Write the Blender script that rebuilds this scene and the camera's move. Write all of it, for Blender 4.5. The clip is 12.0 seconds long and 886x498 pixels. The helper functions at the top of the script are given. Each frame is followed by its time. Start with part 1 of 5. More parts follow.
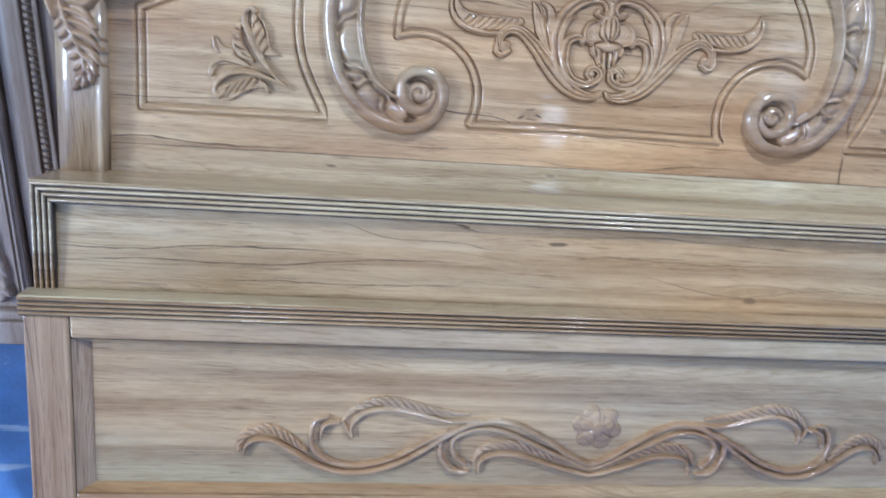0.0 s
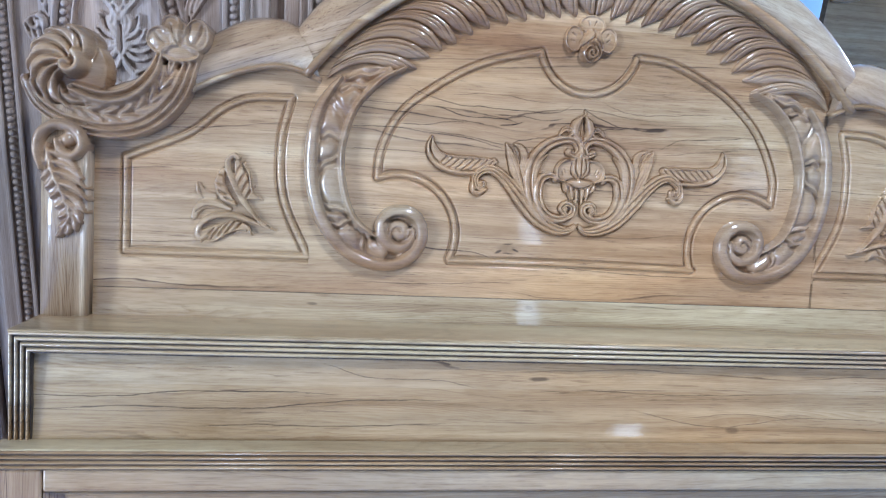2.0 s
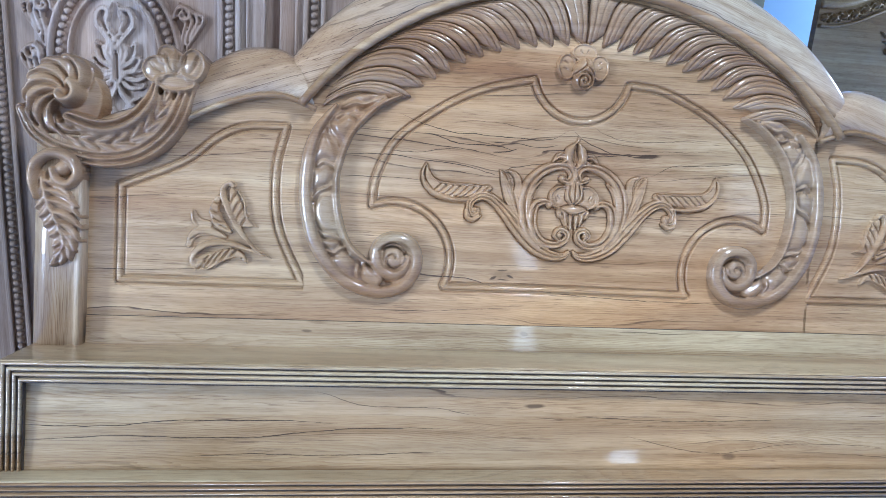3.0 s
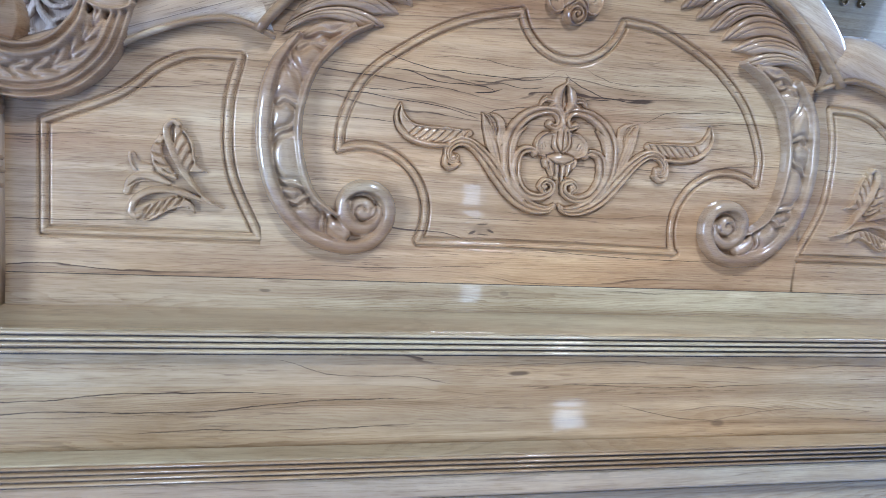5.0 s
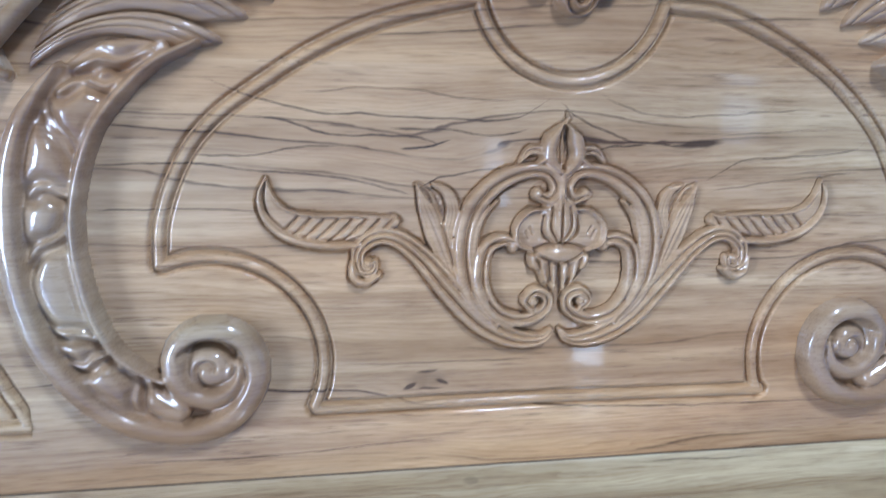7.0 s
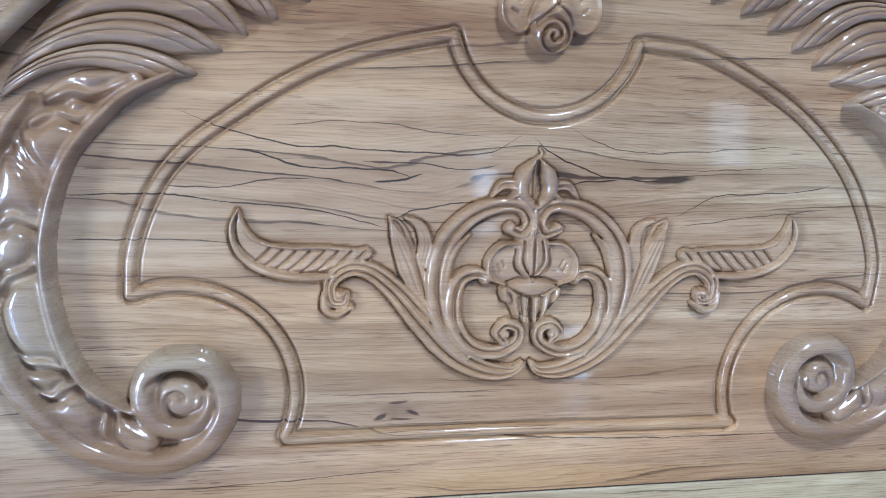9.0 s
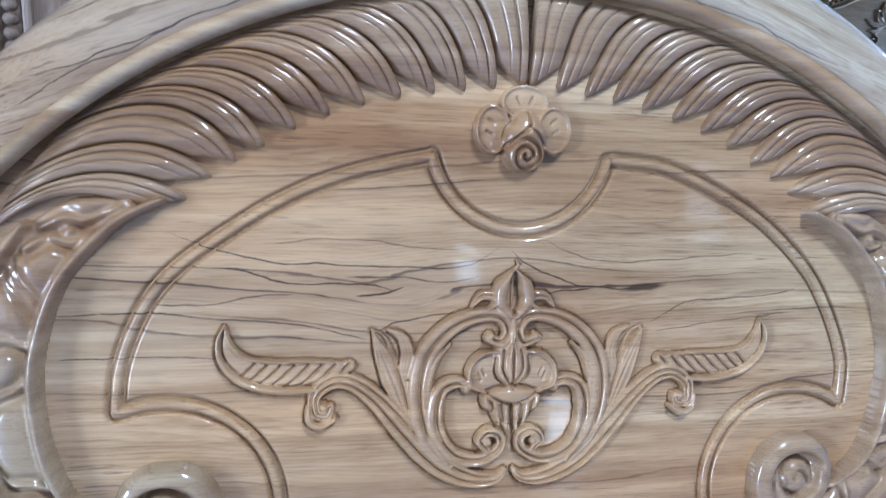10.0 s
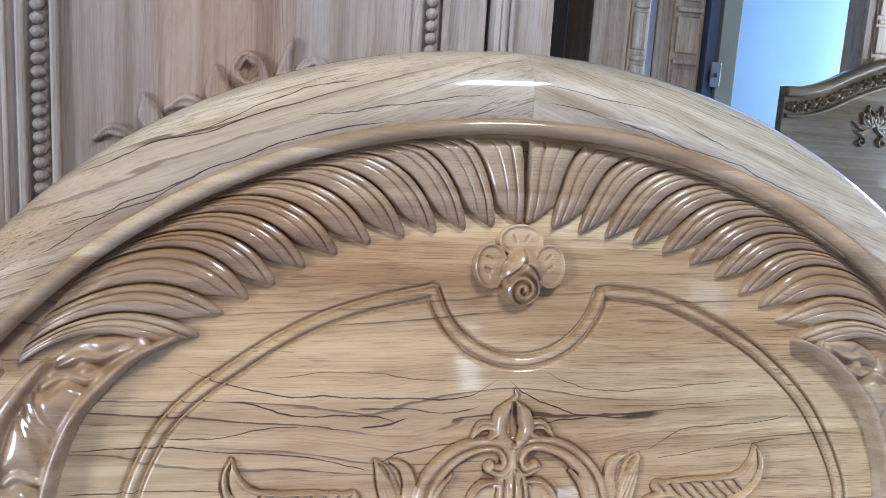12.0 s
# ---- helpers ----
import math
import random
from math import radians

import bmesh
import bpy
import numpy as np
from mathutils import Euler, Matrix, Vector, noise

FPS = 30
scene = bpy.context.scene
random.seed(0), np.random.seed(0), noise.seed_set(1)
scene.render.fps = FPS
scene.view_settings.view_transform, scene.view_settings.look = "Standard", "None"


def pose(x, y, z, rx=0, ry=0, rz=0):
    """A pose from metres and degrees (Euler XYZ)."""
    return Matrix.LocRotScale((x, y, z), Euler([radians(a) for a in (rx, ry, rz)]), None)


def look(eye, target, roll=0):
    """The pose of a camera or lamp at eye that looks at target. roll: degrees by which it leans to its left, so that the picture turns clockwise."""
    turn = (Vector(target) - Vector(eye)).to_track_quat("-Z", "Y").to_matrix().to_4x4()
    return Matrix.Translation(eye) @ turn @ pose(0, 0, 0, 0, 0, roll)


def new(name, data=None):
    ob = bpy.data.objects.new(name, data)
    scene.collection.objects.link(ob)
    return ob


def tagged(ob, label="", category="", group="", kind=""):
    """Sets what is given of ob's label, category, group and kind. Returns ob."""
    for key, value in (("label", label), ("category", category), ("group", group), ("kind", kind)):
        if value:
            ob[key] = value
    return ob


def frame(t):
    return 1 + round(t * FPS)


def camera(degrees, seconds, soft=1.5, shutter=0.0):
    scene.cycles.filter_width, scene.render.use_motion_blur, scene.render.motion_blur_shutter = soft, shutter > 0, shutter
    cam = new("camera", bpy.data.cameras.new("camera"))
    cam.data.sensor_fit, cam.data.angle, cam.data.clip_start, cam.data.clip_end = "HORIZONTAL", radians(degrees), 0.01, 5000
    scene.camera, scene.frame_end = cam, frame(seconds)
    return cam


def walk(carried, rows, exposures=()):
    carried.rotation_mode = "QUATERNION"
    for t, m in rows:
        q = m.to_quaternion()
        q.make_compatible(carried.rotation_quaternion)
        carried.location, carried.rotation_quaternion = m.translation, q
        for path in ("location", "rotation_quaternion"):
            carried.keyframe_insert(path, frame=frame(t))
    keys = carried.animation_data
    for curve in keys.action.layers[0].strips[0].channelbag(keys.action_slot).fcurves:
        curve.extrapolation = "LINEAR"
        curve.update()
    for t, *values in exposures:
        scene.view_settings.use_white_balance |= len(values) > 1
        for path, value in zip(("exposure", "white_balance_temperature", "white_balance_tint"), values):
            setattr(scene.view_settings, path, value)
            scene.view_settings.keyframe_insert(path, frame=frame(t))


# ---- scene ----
cam = camera(62.0, 12.0, soft=0.35, shutter=0.4)

# The headboard leans back; its own frame (x along it, y into it, z up it) is laid into the world here.
LEAN = 12.0
BASE = Vector((0.0, 0.0, 0.37))
BOARD = Matrix.Translation((0, 0, -0.40)) @ Matrix.Rotation(radians(-LEAN), 4, "X")

# seconds, eye, target, roll: in the frame of the headboard
PATH = [
    (0, (-0.43, -1.367, 1.119), (-0.207, 0.575, 0.694), 4.0),
    (0.5, (-0.458, -1.366, 1.156), (-0.295, 0.601, 0.83), 4.5),
    (1, (-0.456, -1.362, 1.163), (-0.263, 0.608, 0.882), 4.2),
    (1.5, (-0.444, -1.364, 1.173), (-0.212, 0.607, 0.926), 3.5),
    (2, (-0.43, -1.372, 1.19), (-0.172, 0.604, 1.028), 2.9),
    (2.5, (-0.431, -1.374, 1.196), (-0.166, 0.605, 1.096), 2.7),
    (4.3, (-0.431, -1.33, 1.209), (-0.05, 0.628, 1.064), 3.4),
    (4.5, (-0.444, -1.309, 1.203), (-0.02, 0.638, 1.035), 3.9),
    (5, (-0.475, -1.229, 1.199), (-0.033, 0.706, 0.958), 3.7),
    (5.5, (-0.401, -1.034, 1.22), (-0.014, 0.913, 0.978), 2.0),
    (6, (-0.289, -0.743, 1.292), (0.041, 1.177, 0.839), 2.6),
    (6.5, (-0.258, -0.698, 1.322), (0.044, 1.223, 0.853), 1.1),
    (7, (-0.239, -0.702, 1.348), (0.107, 1.235, 0.987), 1.1),
    (7.2, (-0.231, -0.696, 1.359), (0.122, 1.246, 1.041), 1.3),
    (9, (-0.221, -0.704, 1.374), (0.148, 1.232, 1.032), 2.1),
    (9.5, (-0.225, -0.71, 1.39), (0.168, 1.235, 1.141), 1.7),
    (10, (-0.222, -0.724, 1.417), (0.187, 1.229, 1.268), 1.3),
    (10.5, (-0.22, -0.742, 1.442), (0.18, 1.217, 1.407), 0.8),
    (11, (-0.222, -0.751, 1.461), (0.192, 1.205, 1.527), 0.6),
    (11.5, (-0.226, -0.751, 1.467), (0.19, 1.202, 1.563), 0.7),
    (12, (-0.229, -0.757, 1.466), (0.17, 1.201, 1.551), 1.2),
]
walk(cam, [(t, BOARD @ look(eye, target, roll)) for t, eye, target, roll in PATH],
     exposures=[(0.0, 0.80, 5460, 10), (2.5, 0.82, 5540, 10), (4.5, 0.80, 5420, 10), (6.5, 0.69, 5300, 10), (9.0, 0.69, 5240, 10), (10.5, 0.76, 5560, 10), (12.0, 0.80, 6080, 10)])

# ---- light ----
world = bpy.data.worlds.new("sky")
scene.world = world
world.use_nodes = True
wn = world.node_tree.nodes
sky = wn.new("ShaderNodeTexSky")
sky.sky_type, sky.sun_disc = "NISHITA", False
sky.sun_elevation, sky.sun_rotation = radians(40), radians(200)
world.node_tree.links.new(sky.outputs["Color"], wn["Background"].inputs["Color"])
wn["Background"].inputs["Strength"].default_value = 0.05


def window_light(name, place, target, wide, high, watts, colour):
    lamp = bpy.data.lights.new(name, "AREA")
    lamp.shape, lamp.size, lamp.size_y, lamp.energy, lamp.color = "RECTANGLE", wide, high, watts, colour
    ob = new(name, lamp)
    ob.matrix_world = look(place, target)
    return ob


# daylight: gaps in the front opening, west doorway, roof light; both east openings are added fill
FRONT_GAP = (-1.6, 4.2, 0.05, 2.75)  # unseen front opening added for the fill: from, to, foot, head
FRONT_FILL = (-0.1, 1.45, 2.3, 1.35, 1.40)  # glow added outside it: middle x, z, spread x, z, strength
WIN_A = (1.06, 1.42, 0.15, 0.32)
WIN_B = (3.03, 1.90, 0.30, 0.46)
WIN_C = (1.75, 0.24, 0.22, 0.30)
ROOF = (0.40, 0.80, -1.50, -0.90)  # roof light: from x, to x, from y, to y
for (wx, wz, wide, high), watts in ((WIN_A, 0.75), (WIN_B, 0.8), (WIN_C, 1.3)):
    window_light("window_and_fill_light", (wx, -4.24, wz), (wx, 0, wz), wide, high, watts, (0.74, 0.87, 1.0))
window_light("roof_light", ((ROOF[0] + ROOF[1]) / 2, (ROOF[2] + ROOF[3]) / 2, 3.06), ((ROOF[0] + ROOF[1]) / 2, (ROOF[2] + ROOF[3]) / 2 + 0.001, 0), ROOF[1] - ROOF[0], ROOF[3] - ROOF[2], 58, (0.78, 0.87, 1.0))
window_light("doorway_and_fill_light", (-4.66, -2.6, 1.25), (0, -2.6, 1.25), 1.5, 2.2, 205, (0.70, 0.82, 1.0))
# unseen east openings, added to brighten the wardrobes and the blue wall beyond
window_light("doorway_and_fill_light", (4.46, 1.2, 1.25), (0, 1.2, 1.25), 1.2, 2.2, 70, (0.70, 0.82, 1.0))
window_light("window_and_fill_light", (4.46, 2.8, 1.7), (0, 2.8, 1.7), 0.9, 1.4, 66, (0.9, 0.95, 1.0))

# ---- materials ----
def nodes_of(name):
    mat = bpy.data.materials.new(name)
    mat.use_nodes = True
    nt = mat.node_tree
    return mat, nt.nodes, nt.links, nt.nodes["Principled BSDF"]


def ramp(nodes, stops):
    r = nodes.new("ShaderNodeValToRGB")
    els = r.color_ramp.elements
    while len(els) < len(stops):
        els.new(0.5)
    for e, (p, c) in zip(els, stops):
        e.position, e.color = p, (*c, 1) if len(c) == 3 else c
    return r


def mix(nodes, links, kind, fac, a, b):
    m = nodes.new("ShaderNodeMixRGB")
    m.blend_type = kind
    for socket, value in (("Fac", fac), ("Color1", a), ("Color2", b)):
        if isinstance(value, (int, float)):
            m.inputs[socket].default_value = value
        elif isinstance(value, tuple):
            m.inputs[socket].default_value = (*value, 1)
        else:
            links.new(value, m.inputs[socket])
    return m.outputs["Color"]


def grain_space(nodes, links, source, angle, stretch, shift=(0, 0, 0)):
    """Coordinates turned about y by an angle and drawn out along the grain."""
    turn = nodes.new("ShaderNodeMapping")
    turn.inputs["Rotation"].default_value = (0, radians(angle), 0)
    turn.inputs["Location"].default_value = shift
    links.new(source, turn.inputs["Vector"])
    pull = nodes.new("ShaderNodeMapping")
    pull.inputs["Scale"].default_value = stretch
    links.new(turn.outputs["Vector"], pull.inputs["Vector"])
    return pull.outputs["Vector"]


def wood(name, light, mid, dark, angle=0.0, rough=0.40, coat=0.85, lines=0.75, shift=(0, 0, 0), streak=None, bump=0.05, coat_rough=0.06, rings_per_m=62.0, drift=0.17, boards=9.0, pore=0.55, fine=0.6, flames=(), veins=()):
    """Varnished or bare timber: tone of the boards, drifting figure, dark growth lines of uneven strength, pores."""
    mat, nodes, links, bsdf = nodes_of(name)
    co = nodes.new("ShaderNodeTexCoord").outputs["Object"]

    def put(value, socket):
        if isinstance(value, (int, float)):
            socket.default_value = value
        else:
            links.new(value, socket)

    def calc(op, a, b=0.0, c=0.0, clamp=False):
        n = nodes.new("ShaderNodeMath")
        n.operation, n.use_clamp = op, clamp
        for k, value in enumerate((a, b, c)):
            put(value, n.inputs[k])
        return n.outputs[0]

    def shade(fac, stops, interpolation="LINEAR"):
        r = ramp(nodes, stops)
        r.color_ramp.interpolation = interpolation
        links.new(fac, r.inputs["Fac"])
        return r.outputs["Color"]

    def grey(fac, *stops, interpolation="LINEAR"):
        return shade(fac, [(p, (v,) * 3) for p, v in stops], interpolation)

    def noise_at(stretch, scale, detail=3.0, rough_=0.5, distort=0.0):
        n = nodes.new("ShaderNodeTexNoise")
        n.inputs["Scale"].default_value, n.inputs["Detail"].default_value = scale, detail
        n.inputs["Roughness"].default_value, n.inputs["Distortion"].default_value = rough_, distort
        links.new(grain_space(nodes, links, co, angle, stretch, shift), n.inputs["Vector"])
        return n.outputs["Fac"]

    def chance(value):
        n = nodes.new("ShaderNodeTexWhiteNoise")
        n.noise_dimensions = "1D"
        links.new(value, n.inputs["W"])
        return n.outputs["Value"]

    def ellipse_at(sx, sz, sl, sh, tilt=0.0, source=co):
        m = nodes.new("ShaderNodeMapping")
        m.vector_type = "TEXTURE"
        m.inputs["Location"].default_value, m.inputs["Scale"].default_value = (sx, 0, sz), (sl, 10, sh)
        m.inputs["Rotation"].default_value = (0, radians(-tilt), 0)
        links.new(source, m.inputs["Vector"])
        ball = nodes.new("ShaderNodeTexGradient")
        ball.gradient_type = "SPHERICAL"
        links.new(m.outputs["Vector"], ball.inputs["Vector"])
        return ball.outputs["Fac"]

    def axis_of(source, axis):
        s = nodes.new("ShaderNodeSeparateXYZ")
        links.new(source, s.inputs[0])
        return s.outputs[axis]

    height = axis_of(grain_space(nodes, links, co, angle, (1, 1, 1), shift), "Z")
    # boards glued edge to edge, each with a tone of its own
    own = shade(chance(calc("FLOOR", calc("MULTIPLY", height, boards))), [(0.0, (0.82, 0.73, 0.62)), (0.5, (0.97, 0.94, 0.90)), (1.0, (1.12, 1.13, 1.10))])
    tone = shade(noise_at((0.35, 1, 2.6), 3.2, 3, 0.55), [(0.36, mid), (0.50, tuple(0.5 * (a + b) for a, b in zip(light, mid))), (0.64, light)])
    colour = mix(nodes, links, "MULTIPLY", 1.0, tone, own)
    # broad drifts from orange-brown to straw and olive
    hue = shade(noise_at((0.30, 1, 1.5), 3.0, 2, 0.5), [(0.36, (1.08, 0.90, 0.70)), (0.50, (1.0, 0.98, 0.95)), (0.64, (0.97, 1.04, 1.02))])
    colour = mix(nodes, links, "MULTIPLY", 0.7, colour, hue)
    # soft bands within a board, and smaller clouds
    soft = shade(noise_at((0.12, 1, 4.5), 9, 4, 0.6, 0.4), [(0.32, (0.60, 0.50, 0.40)), (0.62, (1.12, 1.11, 1.07))])
    colour = mix(nodes, links, "MULTIPLY", 0.75, colour, soft)
    cloud = shade(noise_at((0.35, 1, 1.6), 34, 4, 0.65, 0.3), [(0.30, (0.74, 0.67, 0.58)), (0.52, (1.0, 1.0, 1.0)), (0.70, (1.10, 1.10, 1.10))])
    colour = mix(nodes, links, "MULTIPLY", 0.55, colour, cloud)
    # growth lines: drifting, drawn up or down round knots
    level = calc("MULTIPLY_ADD", noise_at((0.55, 0.6, 3.2), 2.0, 2.5, 0.5, 0.1), drift, height)
    level = calc("MULTIPLY_ADD", noise_at((0.30, 1, 2.4), 14, 3, 0.6), 0.016, level)
    level = calc("MULTIPLY_ADD", noise_at((0.6, 1, 2), 46, 2, 0.6), 0.0030, level)
    for fx, fz, fl, fh, rise in flames:
        level = calc("MULTIPLY_ADD", ellipse_at(fx, fz, fl, fh), -rise, level)
    rings = calc("MULTIPLY", level, rings_per_m)
    # fine pale-to-brown rings between the strong lines
    year = shade(calc("FRACT", calc("MULTIPLY", rings, 3.7)), [(0.0, (1.06, 1.06, 1.05)), (0.50, (1.0, 0.985, 0.96)), (0.84, (0.76, 0.66, 0.54)), (0.95, (0.60, 0.48, 0.37)), (1.0, (1.06, 1.06, 1.05))])
    colour = mix(nodes, links, "MULTIPLY", grey(noise_at((0.14, 1, 2.6), 7.0, 3, 0.6), (0.40, 0.05 * fine), (0.62, fine)), colour, year)
    strength = grey(chance(calc("FLOOR", rings)), (0.0, 0.04), (0.45, 0.14), (0.68, 0.50), (0.90, 1.0))
    line = grey(calc("FRACT", rings), (0.0, 0.0), (0.50, 0.02), (0.86, 0.20), (0.905, 0.95), (0.965, 1.0), (0.995, 0.0))
    gate = grey(noise_at((0.16, 1, 3.0), 6.5, 4, 0.65), (0.46, 0.0), (0.57, 1.0))
    amount = calc("MULTIPLY", calc("MULTIPLY", line, strength), calc("MULTIPLY", gate, lines))
    colour = mix(nodes, links, "MIX", amount, colour, dark)
    # pores: short dark dashes along the grain
    fibre = noise_at((0.030, 1, 1), 620, 2, 0.6)
    dash = shade(fibre, [(0.52, (1, 1, 1)), (0.66, (0.34, 0.25, 0.17))])
    patch = grey(noise_at((0.25, 1, 1.8), 6.0, 3, 0.6), (0.38, 0.30 * pore), (0.60, pore))
    colour = mix(nodes, links, "MULTIPLY", patch, colour, dash)
    stroke = noise_at((0.034, 1, 1), 330, 3, 0.65)
    dashes = calc("MULTIPLY", grey(stroke, (0.585, 0.0), (0.635, 0.72)), calc("MULTIPLY", grey(noise_at((0.3, 1, 2.0), 8.0, 3, 0.6), (0.44, 0.15), (0.60, 1.0)), lines))
    colour = mix(nodes, links, "MIX", dashes, colour, tuple(1.6 * c for c in dark))
    if streak or veins:
        wob = nodes.new("ShaderNodeTexNoise")
        wob.inputs["Scale"].default_value, wob.inputs["Detail"].default_value = 30, 5
        links.new(co, wob.inputs["Vector"])
        off = nodes.new("ShaderNodeVectorMath")
        off.operation = "MULTIPLY_ADD"
        off.inputs[1].default_value = (0.014, 0, 0.006)
        links.new(wob.outputs["Color"], off.inputs[0])
        links.new(co, off.inputs[2])
        # dark mineral streaks and knots: centre x, z, half length, half height, strength, tilt
        for sx, sz, sl, sh, force, tilt in streak or ():
            edge = grey(ellipse_at(sx + 0.007, sz + 0.003, sl, sh, tilt, off.outputs[0]), (0.02, 0.0), (0.45, 0.88 * force))
            colour = mix(nodes, links, "MIX", edge, colour, tuple(0.55 * c for c in dark))
        # single dark veins, each a line z over x with a half width and a strength
        if veins:
            vx, vz = axis_of(off.outputs[0], "X"), axis_of(off.outputs[0], "Z")
            thick = calc("MULTIPLY_ADD", noise_at((0.3, 1, 1), 70, 3, 0.7), 2.4, -0.35)
        for pts, half, force in veins:
            p = np.array(sorted(pts)) + np.array([0.007, 0.003])
            x0, x1, z0, z1 = p[0, 0], p[-1, 0], p[:, 1].min() - 0.02, p[:, 1].max() + 0.02
            along = calc("DIVIDE", calc("SUBTRACT", vx, float(x0)), float(x1 - x0))
            run = grey(along, *[(float((a - x0) / (x1 - x0)), float((b - z0) / (z1 - z0))) for a, b in p], interpolation="CARDINAL")
            gap = calc("ABSOLUTE", calc("SUBTRACT", calc("SUBTRACT", vz, float(z0)), calc("MULTIPLY", run, float(z1 - z0))))
            ends = grey(along, (0.0, 0.0), (0.12, 1.0), (0.88, 1.0), (1.0, 0.0))
            near = calc("DIVIDE", gap, calc("MULTIPLY", calc("MULTIPLY", thick, ends), 1.05 * half))
            core = grey(near, (0.35, force), (1.0, 0.0))
            colour = mix(nodes, links, "MIX", calc("MULTIPLY", core, grey(ends, (0.0, 0.0), (0.05, 1.0))), colour, tuple(0.5 * c for c in dark))
    links.new(colour, bsdf.inputs["Base Color"])
    bsdf.inputs["Roughness"].default_value, bsdf.inputs["Specular IOR Level"].default_value = rough, 0.2
    bsdf.inputs["Coat Weight"].default_value, bsdf.inputs["Coat Roughness"].default_value = coat, coat_rough
    bsdf.inputs["Coat IOR"].default_value = 1.5
    b = nodes.new("ShaderNodeBump")
    b.inputs["Strength"].default_value, b.inputs["Distance"].default_value = bump, 0.003
    links.new(fibre, b.inputs["Height"])
    links.new(b.outputs["Normal"], bsdf.inputs["Normal"])
    # slow waviness of the lacquer, with the pores showing through
    b2 = nodes.new("ShaderNodeBump")
    b2.inputs["Strength"].default_value, b2.inputs["Distance"].default_value = 0.11, 0.01
    links.new(noise_at((0.2, 1, 1.4), 16, 2), b2.inputs["Height"])
    b3 = nodes.new("ShaderNodeBump")
    b3.inputs["Strength"].default_value, b3.inputs["Distance"].default_value = 0.012, 0.002
    links.new(fibre, b3.inputs["Height"])
    links.new(b2.outputs["Normal"], b3.inputs["Normal"])
    links.new(b3.outputs["Normal"], bsdf.inputs["Coat Normal"])
    return mat


def plain(name, colour, rough=0.6, metal=0.0, spread=0.12, scale=6.0, bump=0.1, coat=0.0, specks=None):
    mat, nodes, links, bsdf = nodes_of(name)
    co = nodes.new("ShaderNodeTexCoord").outputs["Object"]
    n = nodes.new("ShaderNodeTexNoise")
    n.inputs["Scale"].default_value, n.inputs["Detail"].default_value = scale, 6
    links.new(co, n.inputs["Vector"])
    r = ramp(nodes, [(0.3, tuple(c * (1 - spread) for c in colour)), (0.7, tuple(min(1, c * (1 + spread)) for c in colour))])
    links.new(n.outputs["Fac"], r.inputs["Fac"])
    base = r.outputs["Color"]
    if specks:
        # pale scuffs drawn out along x, and small drops
        for stretch, size, edge in (((0.25, 1.6, 1), 9.0, 0.66), ((1, 1, 1), 34.0, 0.71)):
            spot = nodes.new("ShaderNodeTexNoise")
            spot.inputs["Scale"].default_value, spot.inputs["Detail"].default_value = size, 2
            links.new(grain_space(nodes, links, co, 0, stretch), spot.inputs["Vector"])
            mask = ramp(nodes, [(edge, (0, 0, 0)), (edge + 0.03, (0.7, 0.7, 0.7))])
            links.new(spot.outputs["Fac"], mask.inputs["Fac"])
            base = mix(nodes, links, "MIX", mask.outputs["Color"], base, specks)
    links.new(base, bsdf.inputs["Base Color"])
    bsdf.inputs["Roughness"].default_value, bsdf.inputs["Metallic"].default_value = rough, metal
    bsdf.inputs["Coat Weight"].default_value = coat
    fine = nodes.new("ShaderNodeTexNoise")
    fine.inputs["Scale"].default_value, fine.inputs["Detail"].default_value = scale * 12, 4
    links.new(co, fine.inputs["Vector"])
    b = nodes.new("ShaderNodeBump")
    b.inputs["Strength"].default_value, b.inputs["Distance"].default_value = bump, 0.005
    links.new(fine.outputs["Fac"], b.inputs["Height"])
    links.new(b.outputs["Normal"], bsdf.inputs["Normal"])
    return mat


LIGHT, MID, DARK = (0.55, 0.425, 0.275), (0.38, 0.250, 0.150), (0.062, 0.030, 0.016)
teak = wood("teak_level", LIGHT, MID, DARK)
PANEL_LEFT = [  # dark veins of the carved panel: line of x, z; half width; strength
    ([(-0.335, 1.005), (-0.292, 0.990), (-0.242, 0.979), (-0.190, 0.976), (-0.110, 0.9735), (-0.042, 0.9756), (-0.009, 0.994)], 0.0011, 0.95),
    ([(-0.294, 0.9726), (-0.257, 0.967), (-0.221, 0.9574), (-0.179, 0.9574), (-0.136, 0.9552), (-0.114, 0.9476)], 0.0013, 1.0),
    ([(-0.168, 0.9641), (-0.103, 0.9619), (-0.058, 0.9587), (-0.030, 0.965)], 0.0011, 0.9),
    ([(-0.157, 0.9445), (-0.125, 0.9473), (-0.108, 0.9531)], 0.0016, 1.0),
    ([(-0.350, 0.9365), (-0.292, 0.9375), (-0.252, 0.9446), (-0.215, 0.947)], 0.0010, 0.9),
    ([(-0.435, 0.9273), (-0.342, 0.9288), (-0.293, 0.9234), (-0.242, 0.9199), (-0.189, 0.9126), (-0.140, 0.8994)], 0.0011, 0.95),
    ([(-0.140, 0.905), (-0.124, 0.9162), (-0.085, 0.9239), (-0.030, 0.927)], 0.0012, 0.9),
    ([(-0.440, 0.8865), (-0.373, 0.8869), (-0.328, 0.8871), (-0.275, 0.8837)], 0.0009, 0.85),
    ([(-0.252, 0.9944), (-0.169, 1.0009), (-0.082, 0.9917), (-0.043, 0.992)], 0.0008, 0.7),
    ([(-0.420, 0.6402), (-0.267, 0.6414), (-0.110, 0.649)], 0.0008, 0.7)]
